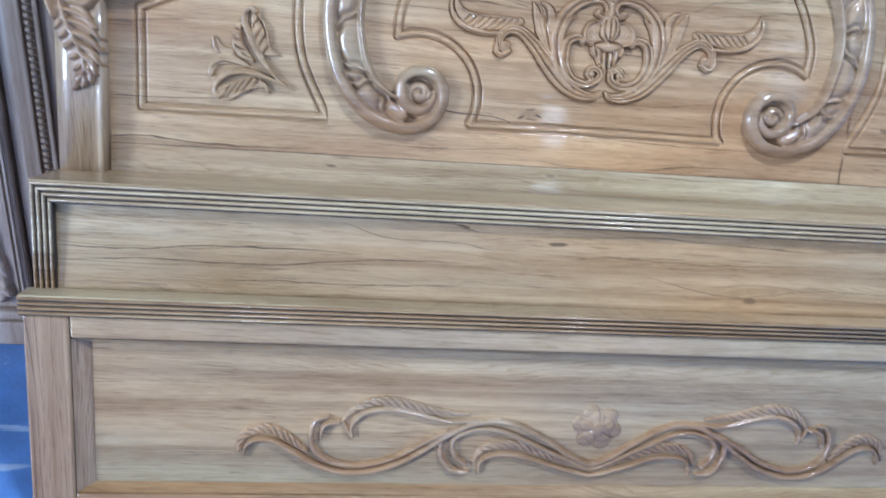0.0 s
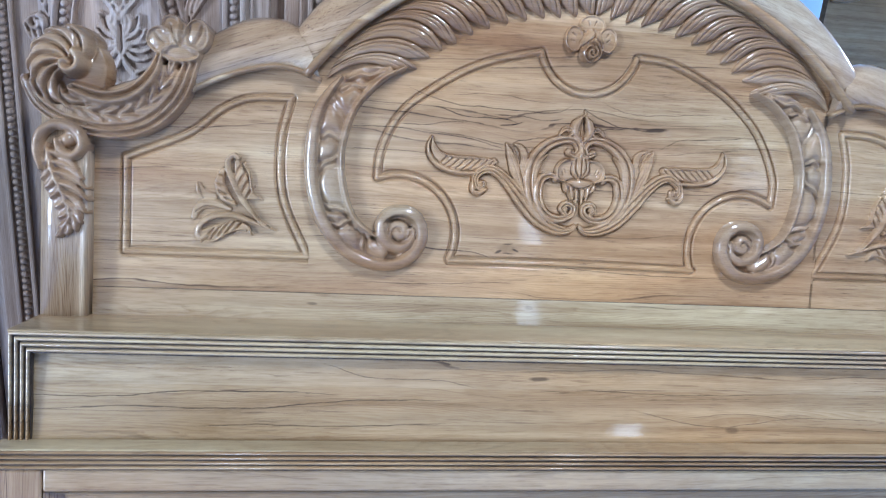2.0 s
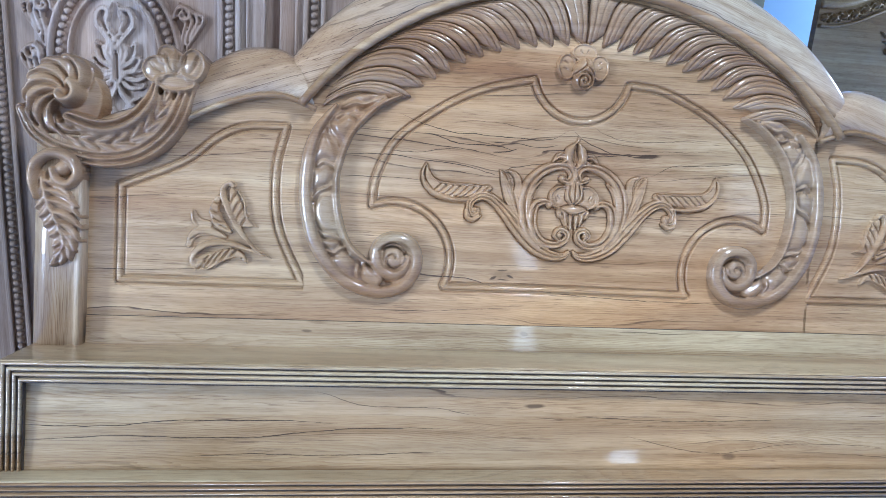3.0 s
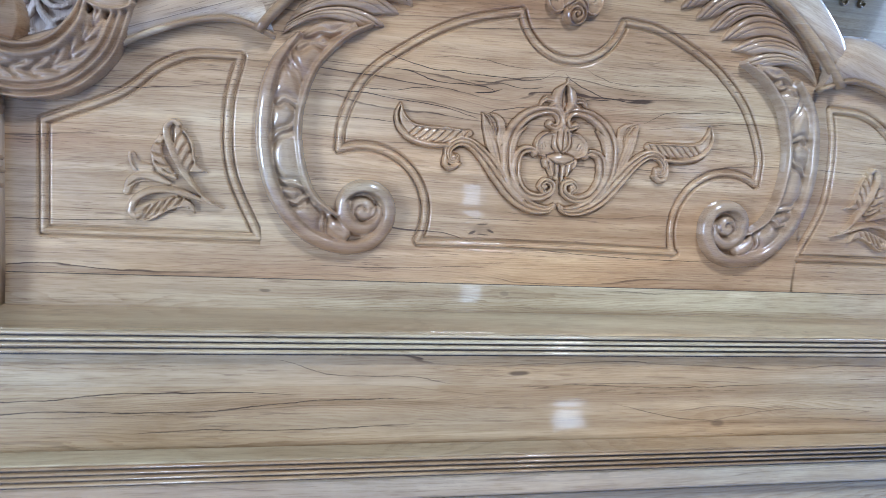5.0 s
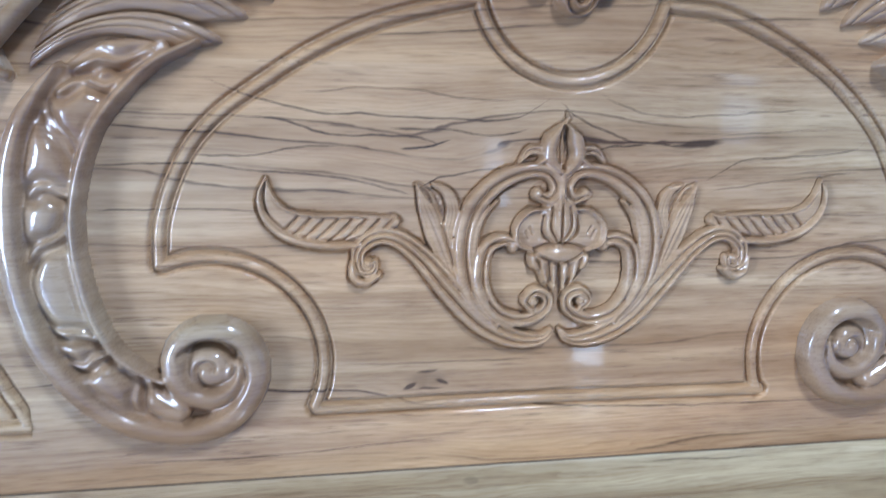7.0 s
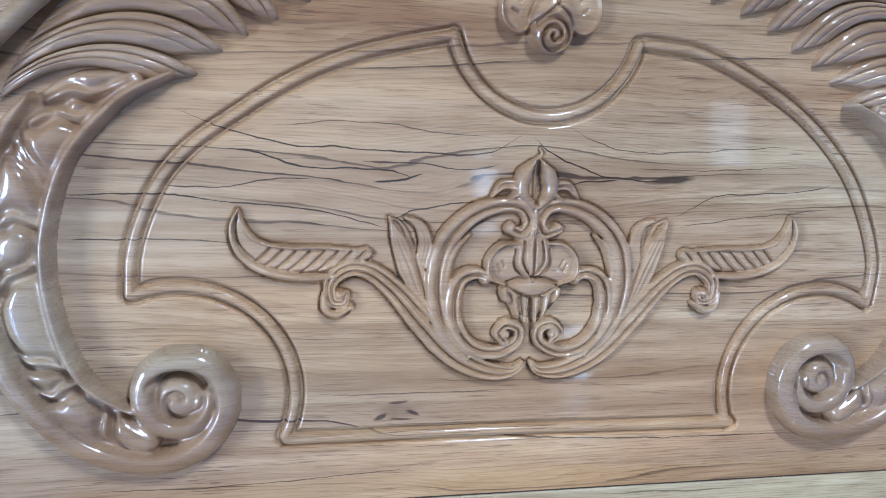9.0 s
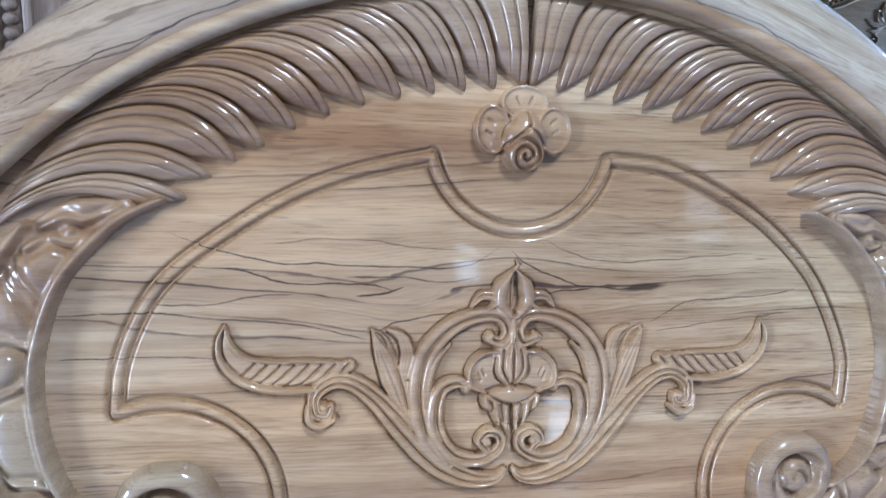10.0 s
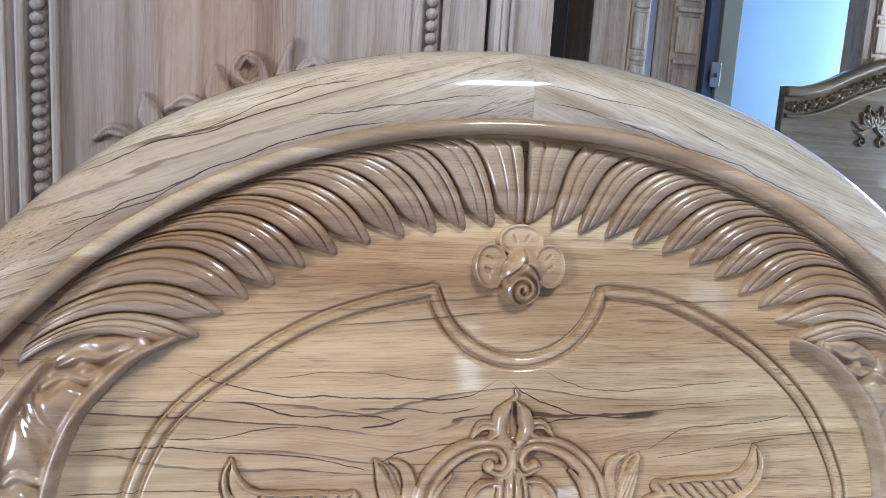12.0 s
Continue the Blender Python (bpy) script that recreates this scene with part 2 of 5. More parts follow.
PANEL_RIGHT = [
    ([(0.0, 0.9933), (0.012, 0.9815), (0.034, 0.9693), (0.070, 0.9572), (0.101, 0.9522), (0.150, 0.951)], 0.0013, 1.0),
    ([(0.030, 0.943), (0.059, 0.949), (0.095, 0.951)], 0.0012, 1.0),
    ([(0.154, 0.914), (0.197, 0.9342), (0.249, 0.9392), (0.308, 0.9433), (0.335, 0.950), (0.342, 0.959)], 0.0009, 0.85),
    ([(0.162, 0.9052), (0.226, 0.9131), (0.291, 0.9199), (0.338, 0.9242)], 0.0008, 0.7),
    ([(0.112, 0.9639), (0.188, 0.9628), (0.305, 0.9697)], 0.0007, 0.7),
    ([(0.031, 1.0025), (0.080, 0.9835), (0.154, 0.981), (0.282, 0.9894)], 0.0008, 0.75),
    ([(-0.209, 0.732), (-0.130, 0.731), (-0.012, 0.7314)], 0.0008, 0.6),
    ([(-0.095, 0.686), (0.006, 0.678), (0.109, 0.6725), (0.350, 0.6685)], 0.0010, 0.8)]
teak_panel = wood("teak_panel", (0.575, 0.432, 0.270), (0.395, 0.256, 0.146), DARK, shift=(0.7, 0, 0.31), lines=0.95, fine=0.45, rings_per_m=58, drift=0.14,
                  flames=[(0.000, 0.975, 0.16, 0.055, 0.030), (-0.129, 0.726, 0.07, 0.03, 0.012), (-0.129, 0.700, 0.07, 0.03, -0.012), (-0.13, 0.93, 0.10, 0.04, -0.012)],
                  streak=[(0.02, 0.722, 0.42, 0.060, 0.16, 0), (-0.05, 0.860, 0.36, 0.030, 0.10, 1), (0.150, 0.952, 0.030, 0.0055, 1.0, 4), (-0.129, 0.713, 0.024, 0.010, 0.28, 0), (-0.146, 0.707, 0.009, 0.0030, 0.9, 25), (-0.112, 0.710, 0.009, 0.0026, 0.9, -25), (-0.128, 0.722, 0.012, 0.0018, 0.8, 5), (-0.125, 0.704, 0.016, 0.0016, 0.8, -4)],
                  veins=PANEL_LEFT + PANEL_RIGHT)
teak_relief = wood("teak_relief", (0.54, 0.398, 0.245), (0.38, 0.245, 0.142), DARK, shift=(0.7, 0, 0.31), lines=0.15, pore=0.4, fine=0.2, coat=1.0, rough=0.35, coat_rough=0.04)
teak_rail = wood("teak_rail", (0.54, 0.43, 0.286), (0.44, 0.33, 0.209), DARK, shift=(1.4, 0, 2.2), lines=0.5, flames=[(-0.08, 0.606, 0.06, 0.03, 0.012), (-0.08, 0.596, 0.06, 0.03, -0.010)], streak=[(-0.08, 0.601, 0.010, 0.005, 0.35, 0), (-0.49, 0.597, 0.012, 0.003, 0.6, 0), (0.18, 0.608, 0.10, 0.0012, 0.7, -1)])
teak_shelf = wood("teak_shelf_top", (0.57, 0.46, 0.30), (0.47, 0.35, 0.21), DARK, shift=(6.4, 0, 2.9), lines=0.4, coat=0.9, coat_rough=0.10)
ARCH_LEFT = [([(-0.450, 1.138), (-0.393, 1.156), (-0.329, 1.188), (-0.268, 1.215), (-0.210, 1.238), (-0.132, 1.254)], 0.0011, 0.9), ([(-0.430, 1.190), (-0.370, 1.217), (-0.295, 1.238), (-0.221, 1.268)], 0.0011, 0.9),
             ([(-0.458, 1.112), (-0.402, 1.147), (-0.354, 1.170), (-0.299, 1.203)], 0.0010, 0.8), ([(-0.221, 1.254), (-0.166, 1.263), (-0.098, 1.276), (-0.027, 1.287)], 0.0009, 0.8), ([(-0.346, 1.224), (-0.285, 1.250), (-0.232, 1.278), (-0.167, 1.294)], 0.0010, 0.85)]
ARCH_RIGHT = [([(0.022, 1.282), (0.085, 1.274), (0.177, 1.249), (0.259, 1.226), (0.351, 1.192)], 0.0009, 0.8), ([(0.018, 1.302), (0.085, 1.292), (0.163, 1.279), (0.245, 1.244)], 0.0008, 0.75), ([(0.110, 1.321), (0.196, 1.303), (0.301, 1.266), (0.373, 1.231)], 0.0008, 0.7)]
teak_arch_left = wood("teak_arch_left", (0.54, 0.465, 0.370), (0.43, 0.340, 0.245), DARK, angle=20, shift=(2.0, 0, 0.4), lines=0.9, drift=0.15, veins=ARCH_LEFT)
teak_arch_right = wood("teak_arch_right", (0.54, 0.465, 0.370), (0.43, 0.340, 0.245), DARK, angle=-20, shift=(5.0, 0, 1.4), lines=0.40, pore=0.4, fine=0.5, drift=0.15, veins=ARCH_RIGHT)
teak_upright = wood("teak_upright", (0.46, 0.35, 0.231), (0.36, 0.25, 0.165), DARK, angle=90, shift=(0.2, 0, 4.0))
teak_post = wood("teak_post", (0.58, 0.47, 0.352), (0.46, 0.34, 0.231), DARK, angle=90, shift=(0.2, 0, 4.0), lines=0.4, coat=1.0)
teak_reed = wood("teak_reed", (0.52, 0.41, 0.27), (0.41, 0.305, 0.19), DARK, shift=(4.0, 0, 1.0), lines=0.8)
teak_carved = wood("teak_carved", (0.43, 0.318, 0.208), (0.305, 0.205, 0.128), DARK, lines=0.10, pore=0.35, fine=0.30, shift=(3.3, 0, 2.6), coat=1.0, rough=0.35)
teak_bead = wood("teak_bead", (0.47, 0.365, 0.245), (0.38, 0.27, 0.17), DARK, lines=0.06, pore=0.25, fine=0.25, shift=(9.0, 0, 1.0))
dark_strip = plain("dark_strip", (0.045, 0.028, 0.018), 0.5, spread=0.5, scale=40, bump=0.3)
pale_wood = wood("pale_bare_wood", (0.43, 0.365, 0.34), (0.35, 0.29, 0.268), (0.16, 0.115, 0.105), angle=90, rough=0.55, coat=0.12, lines=0.28, coat_rough=0.3, pore=0.30, fine=0.45)
brown_wood = wood("brown_wood", (0.66, 0.56, 0.47), (0.54, 0.44, 0.36), (0.05, 0.03, 0.02), angle=90, rough=0.45, coat=0.2, lines=0.4, coat_rough=0.2)
dark_wood = wood("dark_polished_wood", (0.27, 0.20, 0.135), (0.19, 0.135, 0.09), (0.03, 0.018, 0.012), angle=90, rough=0.35, coat=0.4, lines=0.4)
olive_wood = wood("olive_polished_wood", (0.20, 0.175, 0.115), (0.15, 0.125, 0.080), (0.05, 0.035, 0.02), rough=0.35, coat=0.3, lines=0.4)
blue_wall = plain("blue_painted_plaster", (0.27, 0.49, 0.80), 0.7, spread=0.06, scale=1.6)
blue_floor = plain("blue_floor_sheet", (0.13, 0.27, 0.60), 0.30, spread=0.25, scale=7, bump=0.25, specks=(0.55, 0.68, 0.85))
cream_wall = plain("cream_plaster", (0.46, 0.44, 0.42), 0.8, spread=0.08, scale=1.5)
ceiling_boards = plain("dark_ceiling_boards", (0.13, 0.125, 0.12), 0.8, spread=0.05, scale=2)
steel = plain("brushed_steel", (0.60, 0.60, 0.62), 0.3, 1.0)
grey_door = plain("grey_blue_paint", (0.10, 0.12, 0.17), 0.45)
# near-black that stands in for the shade of the gap seen over the arch
gap_shade = plain("gap_shade_black", (0.045, 0.025, 0.018), 0.7)


# ---- mesh helpers ----
def mesh_part(name, verts, faces, mat, parent=None, label="", smooth=True, off=None):
    me = bpy.data.meshes.new(name)
    v = np.asarray(verts, dtype=float)
    if off is not None:
        v = v - np.array(off)
    me.from_pydata(v.tolist(), [], faces if isinstance(faces, list) else faces.tolist())
    me.update()
    bm = bmesh.new()
    bm.from_mesh(me)
    if len(bm.faces) < 3000:
        bmesh.ops.recalc_face_normals(bm, faces=bm.faces)
    bm.to_mesh(me)
    bm.free()
    me.polygons.foreach_set("use_smooth", [smooth] * len(me.polygons))
    me.materials.append(mat)
    ob = new(name, me)
    ob.parent = parent
    if label:
        ob["label"] = label
    return ob


def box(name, lo, hi, mat, parent=None, label="", bevel=0.003, off=None):
    bm = bmesh.new()
    bmesh.ops.create_cube(bm, size=1)
    for v in bm.verts:
        v.co = Vector([(a + b) / 2 + c * (b - a) for a, b, c in zip(lo, hi, v.co)])
    if bevel:
        bmesh.ops.bevel(bm, geom=bm.edges[:], offset=bevel, segments=2, profile=0.5, affect="EDGES")
    if off is not None:
        bmesh.ops.translate(bm, verts=bm.verts, vec=-Vector(off))
    me = bpy.data.meshes.new(name)
    bm.to_mesh(me)
    bm.free()
    me.materials.append(mat)
    ob = new(name, me)
    ob.parent = parent
    if label:
        ob["label"] = label
    return ob


def spline(pts, n=12):
    """A smooth line through a few points (Catmull-Rom)."""
    p = np.array(pts, float)
    p = np.vstack([2 * p[0] - p[1], p, 2 * p[-1] - p[-2]])
    out = []
    for i in range(1, len(p) - 2):
        for t in np.linspace(0, 1, n, endpoint=False):
            a, b, c, d = p[i - 1:i + 3]
            out.append(0.5 * (2 * b + (c - a) * t + (2 * a - 5 * b + 4 * c - d) * t * t + (3 * b - a - 3 * c + d) * t ** 3))
    out.append(p[-2])
    return np.array(out)


def arc(cx, cz, r, a0, a1, n=24):
    a = np.radians(np.linspace(a0, a1, n))
    return np.stack([cx + r * np.cos(a), cz + r * np.sin(a)], 1)


def spiral(cx, cz, r0, r1, a0, a1, n=70):
    a = np.radians(np.linspace(a0, a1, n))
    r = np.linspace(r0, r1, n)
    return np.stack([cx + r * np.cos(a), cz + r * np.sin(a)], 1)


def flip(pts, axis=0.0):
    p = np.array(pts, float)
    p[:, 0] = 2 * axis - p[:, 0]
    return p


def sweep_xz(name, pts, profile, mat, parent, y=0.0, label="", off=None, closed=True):
    """A profile of (across, forward) carried along a line in the x-z plane."""
    p = np.array(pts, float)
    tan = np.gradient(p, axis=0)
    tan /= np.linalg.norm(tan, axis=1, keepdims=True) + 1e-9
    nor = np.stack([-tan[:, 1], tan[:, 0]], 1)
    k = len(profile)
    verts = [(a[0] + n[0] * u, y - w, a[1] + n[1] * u) for a, n in zip(p, nor) for u, w in profile]
    faces = []
    for i in range(len(p) - 1):
        for j in range(k if closed else k - 1):
            a, b = i * k + j, i * k + (j + 1) % k
            faces.append((a, b, b + k, a + k))
    if closed:
        faces += [tuple(range(k)), tuple(range((len(p) - 1) * k, len(p) * k))]
    return mesh_part(name, verts, faces, mat, parent, label, off=off)


def extrude_x(name, profile, x0, x1, mat, parent, label="", off=None, smooth=False):
    """A profile of (y, z) drawn along x."""
    k = len(profile)
    verts = [(x, y, z) for x in (x0, x1) for y, z in profile]
    faces = [(j, (j + 1) % k, k + (j + 1) % k, k + j) for j in range(k)] + [tuple(range(k)), tuple(range(k, 2 * k))]
    return mesh_part(name, verts, faces, mat, parent, label, smooth=smooth, off=off)


def loft(name, inner, outer, profile, mat, parent, label="", off=None, deep=None):
    """A solid between two lines of the x-z plane; profile of (share of the way from inner to outer, y)."""
    k = len(profile)
    deep = np.ones(len(inner)) if deep is None else deep
    verts = [(a[0] + (b[0] - a[0]) * v, y * d if y < 0 else y, a[1] + (b[1] - a[1]) * v) for a, b, d in zip(inner, outer, deep) for v, y in profile]
    faces = []
    n = len(inner)
    for i in range(n - 1):
        for j in range(k):
            a, b = i * k + j, i * k + (j + 1) % k
            faces.append((a, b, b + k, a + k))
    verts += verts[:k] + verts[(n - 1) * k:n * k]
    faces += [tuple(range(n * k, n * k + k)), tuple(range(n * k + k, n * k + 2 * k))]
    return mesh_part(name, verts, faces, mat, parent, label, off=off)


# ---- carving: heights of strokes over a fine lattice ----
class Carving:
    def __init__(self, x0, x1, z0, z1, step):
        self.x, self.z = np.arange(x0, x1 + step, step), np.arange(z0, z1 + step, step)
        self.X, self.Z = np.meshgrid(self.x, self.z)
        self.h = np.zeros_like(self.X)
        self.solid = np.zeros(self.X.shape, bool)
        self.wide, self.tall = 1.0, 1.0

    def stroke(self, pts, radius, height, form="round", lift=0.0, n=6.0, cut=False):
        """pts: a line; radius: along it, as a list of widths; form: the cross section."""
        p = np.array(pts, float)
        seg = np.linalg.norm(np.diff(p, axis=0), axis=1)
        s = np.r_[0, np.cumsum(seg)] / seg.sum()
        r = np.interp(s, np.linspace(0, 1, len(radius)), radius) if np.iterable(radius) else np.full(len(p), radius)
        r = r * (1.45 * self.wide if cut else self.wide)
        big = r.max() * 1.05
        cols = np.where((self.x > p[:, 0].min() - big) & (self.x < p[:, 0].max() + big))[0]
        rows = np.where((self.z > p[:, 1].min() - big) & (self.z < p[:, 1].max() + big))[0]
        if not len(cols) or not len(rows):
            return self
        win = np.s_[rows[0]:rows[-1] + 1, cols[0]:cols[-1] + 1]
        X, Z = self.X[win], self.Z[win]
        best, side, along = np.full(X.shape, 9.0), np.zeros(X.shape), np.zeros(X.shape)
        for i in range(len(p) - 1):
            d = p[i + 1] - p[i]
            L = d @ d + 1e-12
            t = np.clip(((X - p[i, 0]) * d[0] + (Z - p[i, 1]) * d[1]) / L, 0, 1)
            ex, ez = X - p[i, 0] - t * d[0], Z - p[i, 1] - t * d[1]
            u = np.sqrt(ex * ex + ez * ez) / np.maximum(r[i] + t * (r[i + 1] - r[i]), 1e-5)
            hit = u < best
            best = np.where(hit, u, best)
            side = np.where(hit, np.sign(d[0] * ez - d[1] * ex), side)
            along = np.where(hit, s[i] + t * (s[i + 1] - s[i]), along)
        inside = best < 1
        u = np.clip(best, 0, 1)
        us = u * side
        dome = np.sqrt(1 - u * u)
        lift = lift + 0.12 * height
        if form == "grooved":
            f = dome ** 0.42 * (1 - 0.92 * np.exp(-np.abs(us - 0.12) / 0.17)) * (0.92 - 0.10 * us)
        elif form == "reeded":
            f = dome ** 0.42 * (1 - 0.88 * np.exp(-np.abs(us + 0.42) / 0.12)) * (1 - 0.88 * np.exp(-np.abs(us - 0.30) / 0.12))
        elif form == "blade":
            # a leaf lobe: full at its rib, hollowed, with a raised edge
            f = dome ** 0.30 * (0.72 + 0.28 * np.cos(np.pi * np.clip(u, 0, 1)) ** 2) * (1 - 0.55 * np.exp(-np.abs(us) / 0.10))
        elif form == "rope":
            f = dome ** 0.4 * (1 - 0.85 * np.exp(-((np.mod(along * n + 0.8 * us, 1.0) - 0.5) / 0.15) ** 2))
        elif form == "leaf":
            f = dome ** 0.55 * (1 - 0.55 * np.exp(-((np.mod(along * n - 1.2 * u, 1.0) - 0.5) / 0.16) ** 2)) * (1 - 0.45 * np.exp(-(us / 0.10) ** 2))
        elif form == "flat":
            f = np.clip((1 - u) / 0.35, 0, 1) ** 0.5
        elif form == "rim":
            f = dome ** 0.38 * (0.84 + 0.16 * us)
        else:
            f = dome
        ends = np.clip(np.minimum(along, 1 - along) * 30, 0.0, 1.0) if form in ("leaf",) else 1.0
        f = f * (0.4 + 0.6 * ends)
        value = np.where(inside, lift + height * f, -9)
        if cut:
            self.h[win] = np.where(inside, self.h[win] - 1.25 * height * (1 - u), self.h[win])
        else:
            self.h[win] = np.maximum(self.h[win], value)
        self.solid[win] |= inside
        return self

    def fronds(self, rib, edge, count, width, height, lift=0.0, cut=False):
        """Blades from a midrib out to an edge line, lying side by side."""
        a, b = spline(rib, 12), spline(edge, 12)
        for i in range(count):
            s, e = (i + 0.2) / count, min(1.0, (i + 0.9) / count)
            p, q = a[int(s * (len(a) - 1))], b[int(e * (len(b) - 1))]
            side = np.array([-(q - p)[1], (q - p)[0]]) * 0.12
            self.stroke(spline([p, (p + q) / 2 + side, q], 6), [width * 0.55, width, width * 0.9, width * 0.35], height, "round", lift=lift, cut=cut)
        return self

    def dome(self, cx, cz, rx, rz, height, lift=0.0, power=0.5, petals=0, deep=0.3, turn=0.0, swirl=0.0):
        ex, ez = (self.X - cx) / rx, (self.Z - cz) / rz
        q = np.sqrt(ex * ex + ez * ez)
        ang = np.arctan2(ez, ex)
        edge = 1.0
        if petals:
            edge = 1 - deep * (1 - np.abs(np.cos(petals / 2 * (ang + turn + swirl * q))))
        q = q / edge
        inside = q < 1
        f = np.clip(1 - q * q, 0, 1) ** power
        if petals:
            f = f * (1 - 0.45 * (1 - np.abs(np.cos(petals / 2 * (ang + turn + swirl * q)))) ** 2)
        self.h = np.where(inside, np.maximum(self.h, lift + height * f), self.h)
        self.solid |= inside
        return self

    def build(self, name, mat, parent, y=0.0, back=0.003, label="", off=None, full=False, smooth=2):
        keep = np.ones_like(self.solid) if full else self.solid
        h = self.h
        for _ in range(smooth):
            g = np.pad(h, 1, mode="edge")
            g = (g[:-2] + 2 * g[1:-1] + g[2:]) / 4
            h = (g[:, :-2] + 2 * g[:, 1:-1] + g[:, 2:]) / 4
        h = h * self.tall
        depth = np.where(keep, y - h, y + back)
        cell = keep[:-1, :-1] | keep[1:, :-1] | keep[:-1, 1:] | keep[1:, 1:]
        nz, nx = keep.shape
        idx = np.arange(nz * nx).reshape(nz, nx)
        quads = np.stack([idx[:-1, :-1], idx[:-1, 1:], idx[1:, 1:], idx[1:, :-1]], -1)[cell]
        used = np.unique(quads)
        remap = np.zeros(nz * nx, int)
        remap[used] = np.arange(len(used))
        verts = np.stack([self.X.ravel(), depth.ravel(), self.Z.ravel()], 1)[used]
        return mesh_part(name, verts, remap[quads], mat, parent, label, off=off)


def thing(name, label, category, place=None, group="", kind=""):
    ob = tagged(new(name), label, category, group, kind)
    if place is not None:
        ob.matrix_world = place
    return ob


# ---- the room ----
X0, X1, Y0, Y1, HIGH = -4.6, 4.4, -4.2, 3.7, 3.0


def setting(name, lo, hi, mat, label, category):
    return tagged(box(name, lo, hi, mat, bevel=0), label, category, kind="structure")


setting("floor", (X0 - 0.2, Y0 - 0.2, -0.1), (X1 + 0.2, Y1 + 0.2, 0), blue_floor, "glossy blue sheet floor with pale scuffs and specks", "floor")
slabs = [((X0 - 0.2, Y0 - 0.2), (ROOF[0], Y1 + 0.2)), ((ROOF[1], Y0 - 0.2), (X1 + 0.2, Y1 + 0.2)), ((ROOF[0], Y0 - 0.2), (ROOF[1], ROOF[2])), ((ROOF[0], ROOF[3]), (ROOF[1], Y1 + 0.2))]
vs, fs = [], []
for (xa, ya), (xb, yb) in slabs:
    k = len(vs)
    vs += [(x, y, z) for z in (HIGH, HIGH + 0.1) for x, y in ((xa, ya), (xb, ya), (xb, yb), (xa, yb))]
    fs += [tuple(k + i for i in f) for f in ((0, 1, 2, 3), (4, 5, 6, 7), (0, 1, 5, 4), (1, 2, 6, 5), (2, 3, 7, 6), (3, 0, 4, 7))]
tagged(mesh_part("ceiling", vs, fs, ceiling_boards, smooth=False), "dark boarded ceiling with an open roof light", "ceiling", kind="structure")
setting("wall_north", (X0 - 0.2, Y1, 0), (X1 + 0.2, Y1 + 0.2, HIGH), blue_wall, "light blue painted plaster wall", "wall")


def wall_with_holes(name, along, across, holes, label, mat):
    """Piers, sills and heads round rectangular openings, in one mesh. holes: from, to, sill, head."""
    lo, hi = along[:2]
    parts, at = [], lo
    for a, b, s, h in sorted(holes):
        parts += [(at, a, 0, HIGH), (a, b, h, HIGH)]
        if s > 0:
            parts.append((a, b, 0, s))
        at = b
    parts.append((at, hi, 0, HIGH))
    verts, faces = [], []
    for a, b, s, h in parts:
        k = len(verts)
        for z in (s, h):
            for u, w in ((a, across[0]), (b, across[0]), (b, across[1]), (a, across[1])):
                verts.append((u, w, z) if along[2] == "x" else (w, u, z))
        faces += [tuple(k + i for i in f) for f in ((0, 1, 2, 3), (4, 5, 6, 7), (0, 1, 5, 4), (1, 2, 6, 5), (2, 3, 7, 6), (3, 0, 4, 7))]
    return tagged(mesh_part(name, verts, faces, mat, smooth=False), label, "wall", kind="structure")


holes = [FRONT_GAP]
wall_with_holes("wall_south", (X0 - 0.2, X1 + 0.2, "x"), (Y0 - 0.2, Y0), holes, "cream plaster wall with a wide opening added for the fill glow", cream_wall)
wall_with_holes("wall_east", (Y0, Y1, "y"), (X1, X1 + 0.2), [(0.55, 1.85, 0.0, 2.4), (2.35, 3.25, 1.0, 2.4)], "light blue plaster wall with two unseen openings added to let fill light in", blue_wall)
wall_with_holes("wall_west", (Y0, Y1, "y"), (X0 - 0.2, X0), [(-3.35, -1.85, 0.0, 2.4)], "cream plaster wall with an open doorway", cream_wall)

# unseen glowing sheet added outside the opening as frontal fill, brightest in its middle
day, dn, dl, db = nodes_of("front_fill_glow")
ball = dn.new("ShaderNodeTexGradient")
ball.gradient_type = "SPHERICAL"
where = dn.new("ShaderNodeMapping")
where.vector_type = "TEXTURE"
where.inputs["Location"].default_value, where.inputs["Scale"].default_value = (FRONT_FILL[0], 0, FRONT_FILL[1]), (FRONT_FILL[2], 10, FRONT_FILL[3])
dl.new(dn.new("ShaderNodeTexCoord").outputs["Object"], where.inputs["Vector"])
dl.new(where.outputs["Vector"], ball.inputs["Vector"])
fade = ramp(dn, [(0.0, (0.11, 0.11, 0.12)), (0.35, (0.48, 0.47, 0.47)), (1.0, (1.0, 0.97, 0.94))])
fade.color_ramp.interpolation = "EASE"
dl.new(ball.outputs["Fac"], fade.inputs["Fac"])
glow = dn.new("ShaderNodeEmission")
glow.inputs["Strength"].default_value = FRONT_FILL[4]
dl.new(fade.outputs["Color"], glow.inputs["Color"])
dl.new(glow.outputs["Emission"], dn["Material Output"].inputs["Surface"])
tagged(mesh_part("backdrop", [(FRONT_GAP[0] - 0.3, Y0 - 0.6, -0.2), (FRONT_GAP[1] + 0.3, Y0 - 0.6, -0.2), (FRONT_GAP[1] + 0.3, Y0 - 0.6, 3.1), (FRONT_GAP[0] - 0.3, Y0 - 0.6, 3.1)], [(0, 1, 2, 3)], day, smooth=False),
       "unseen glowing sheet outside the front opening, added as frontal fill", "backdrop", kind="structure")

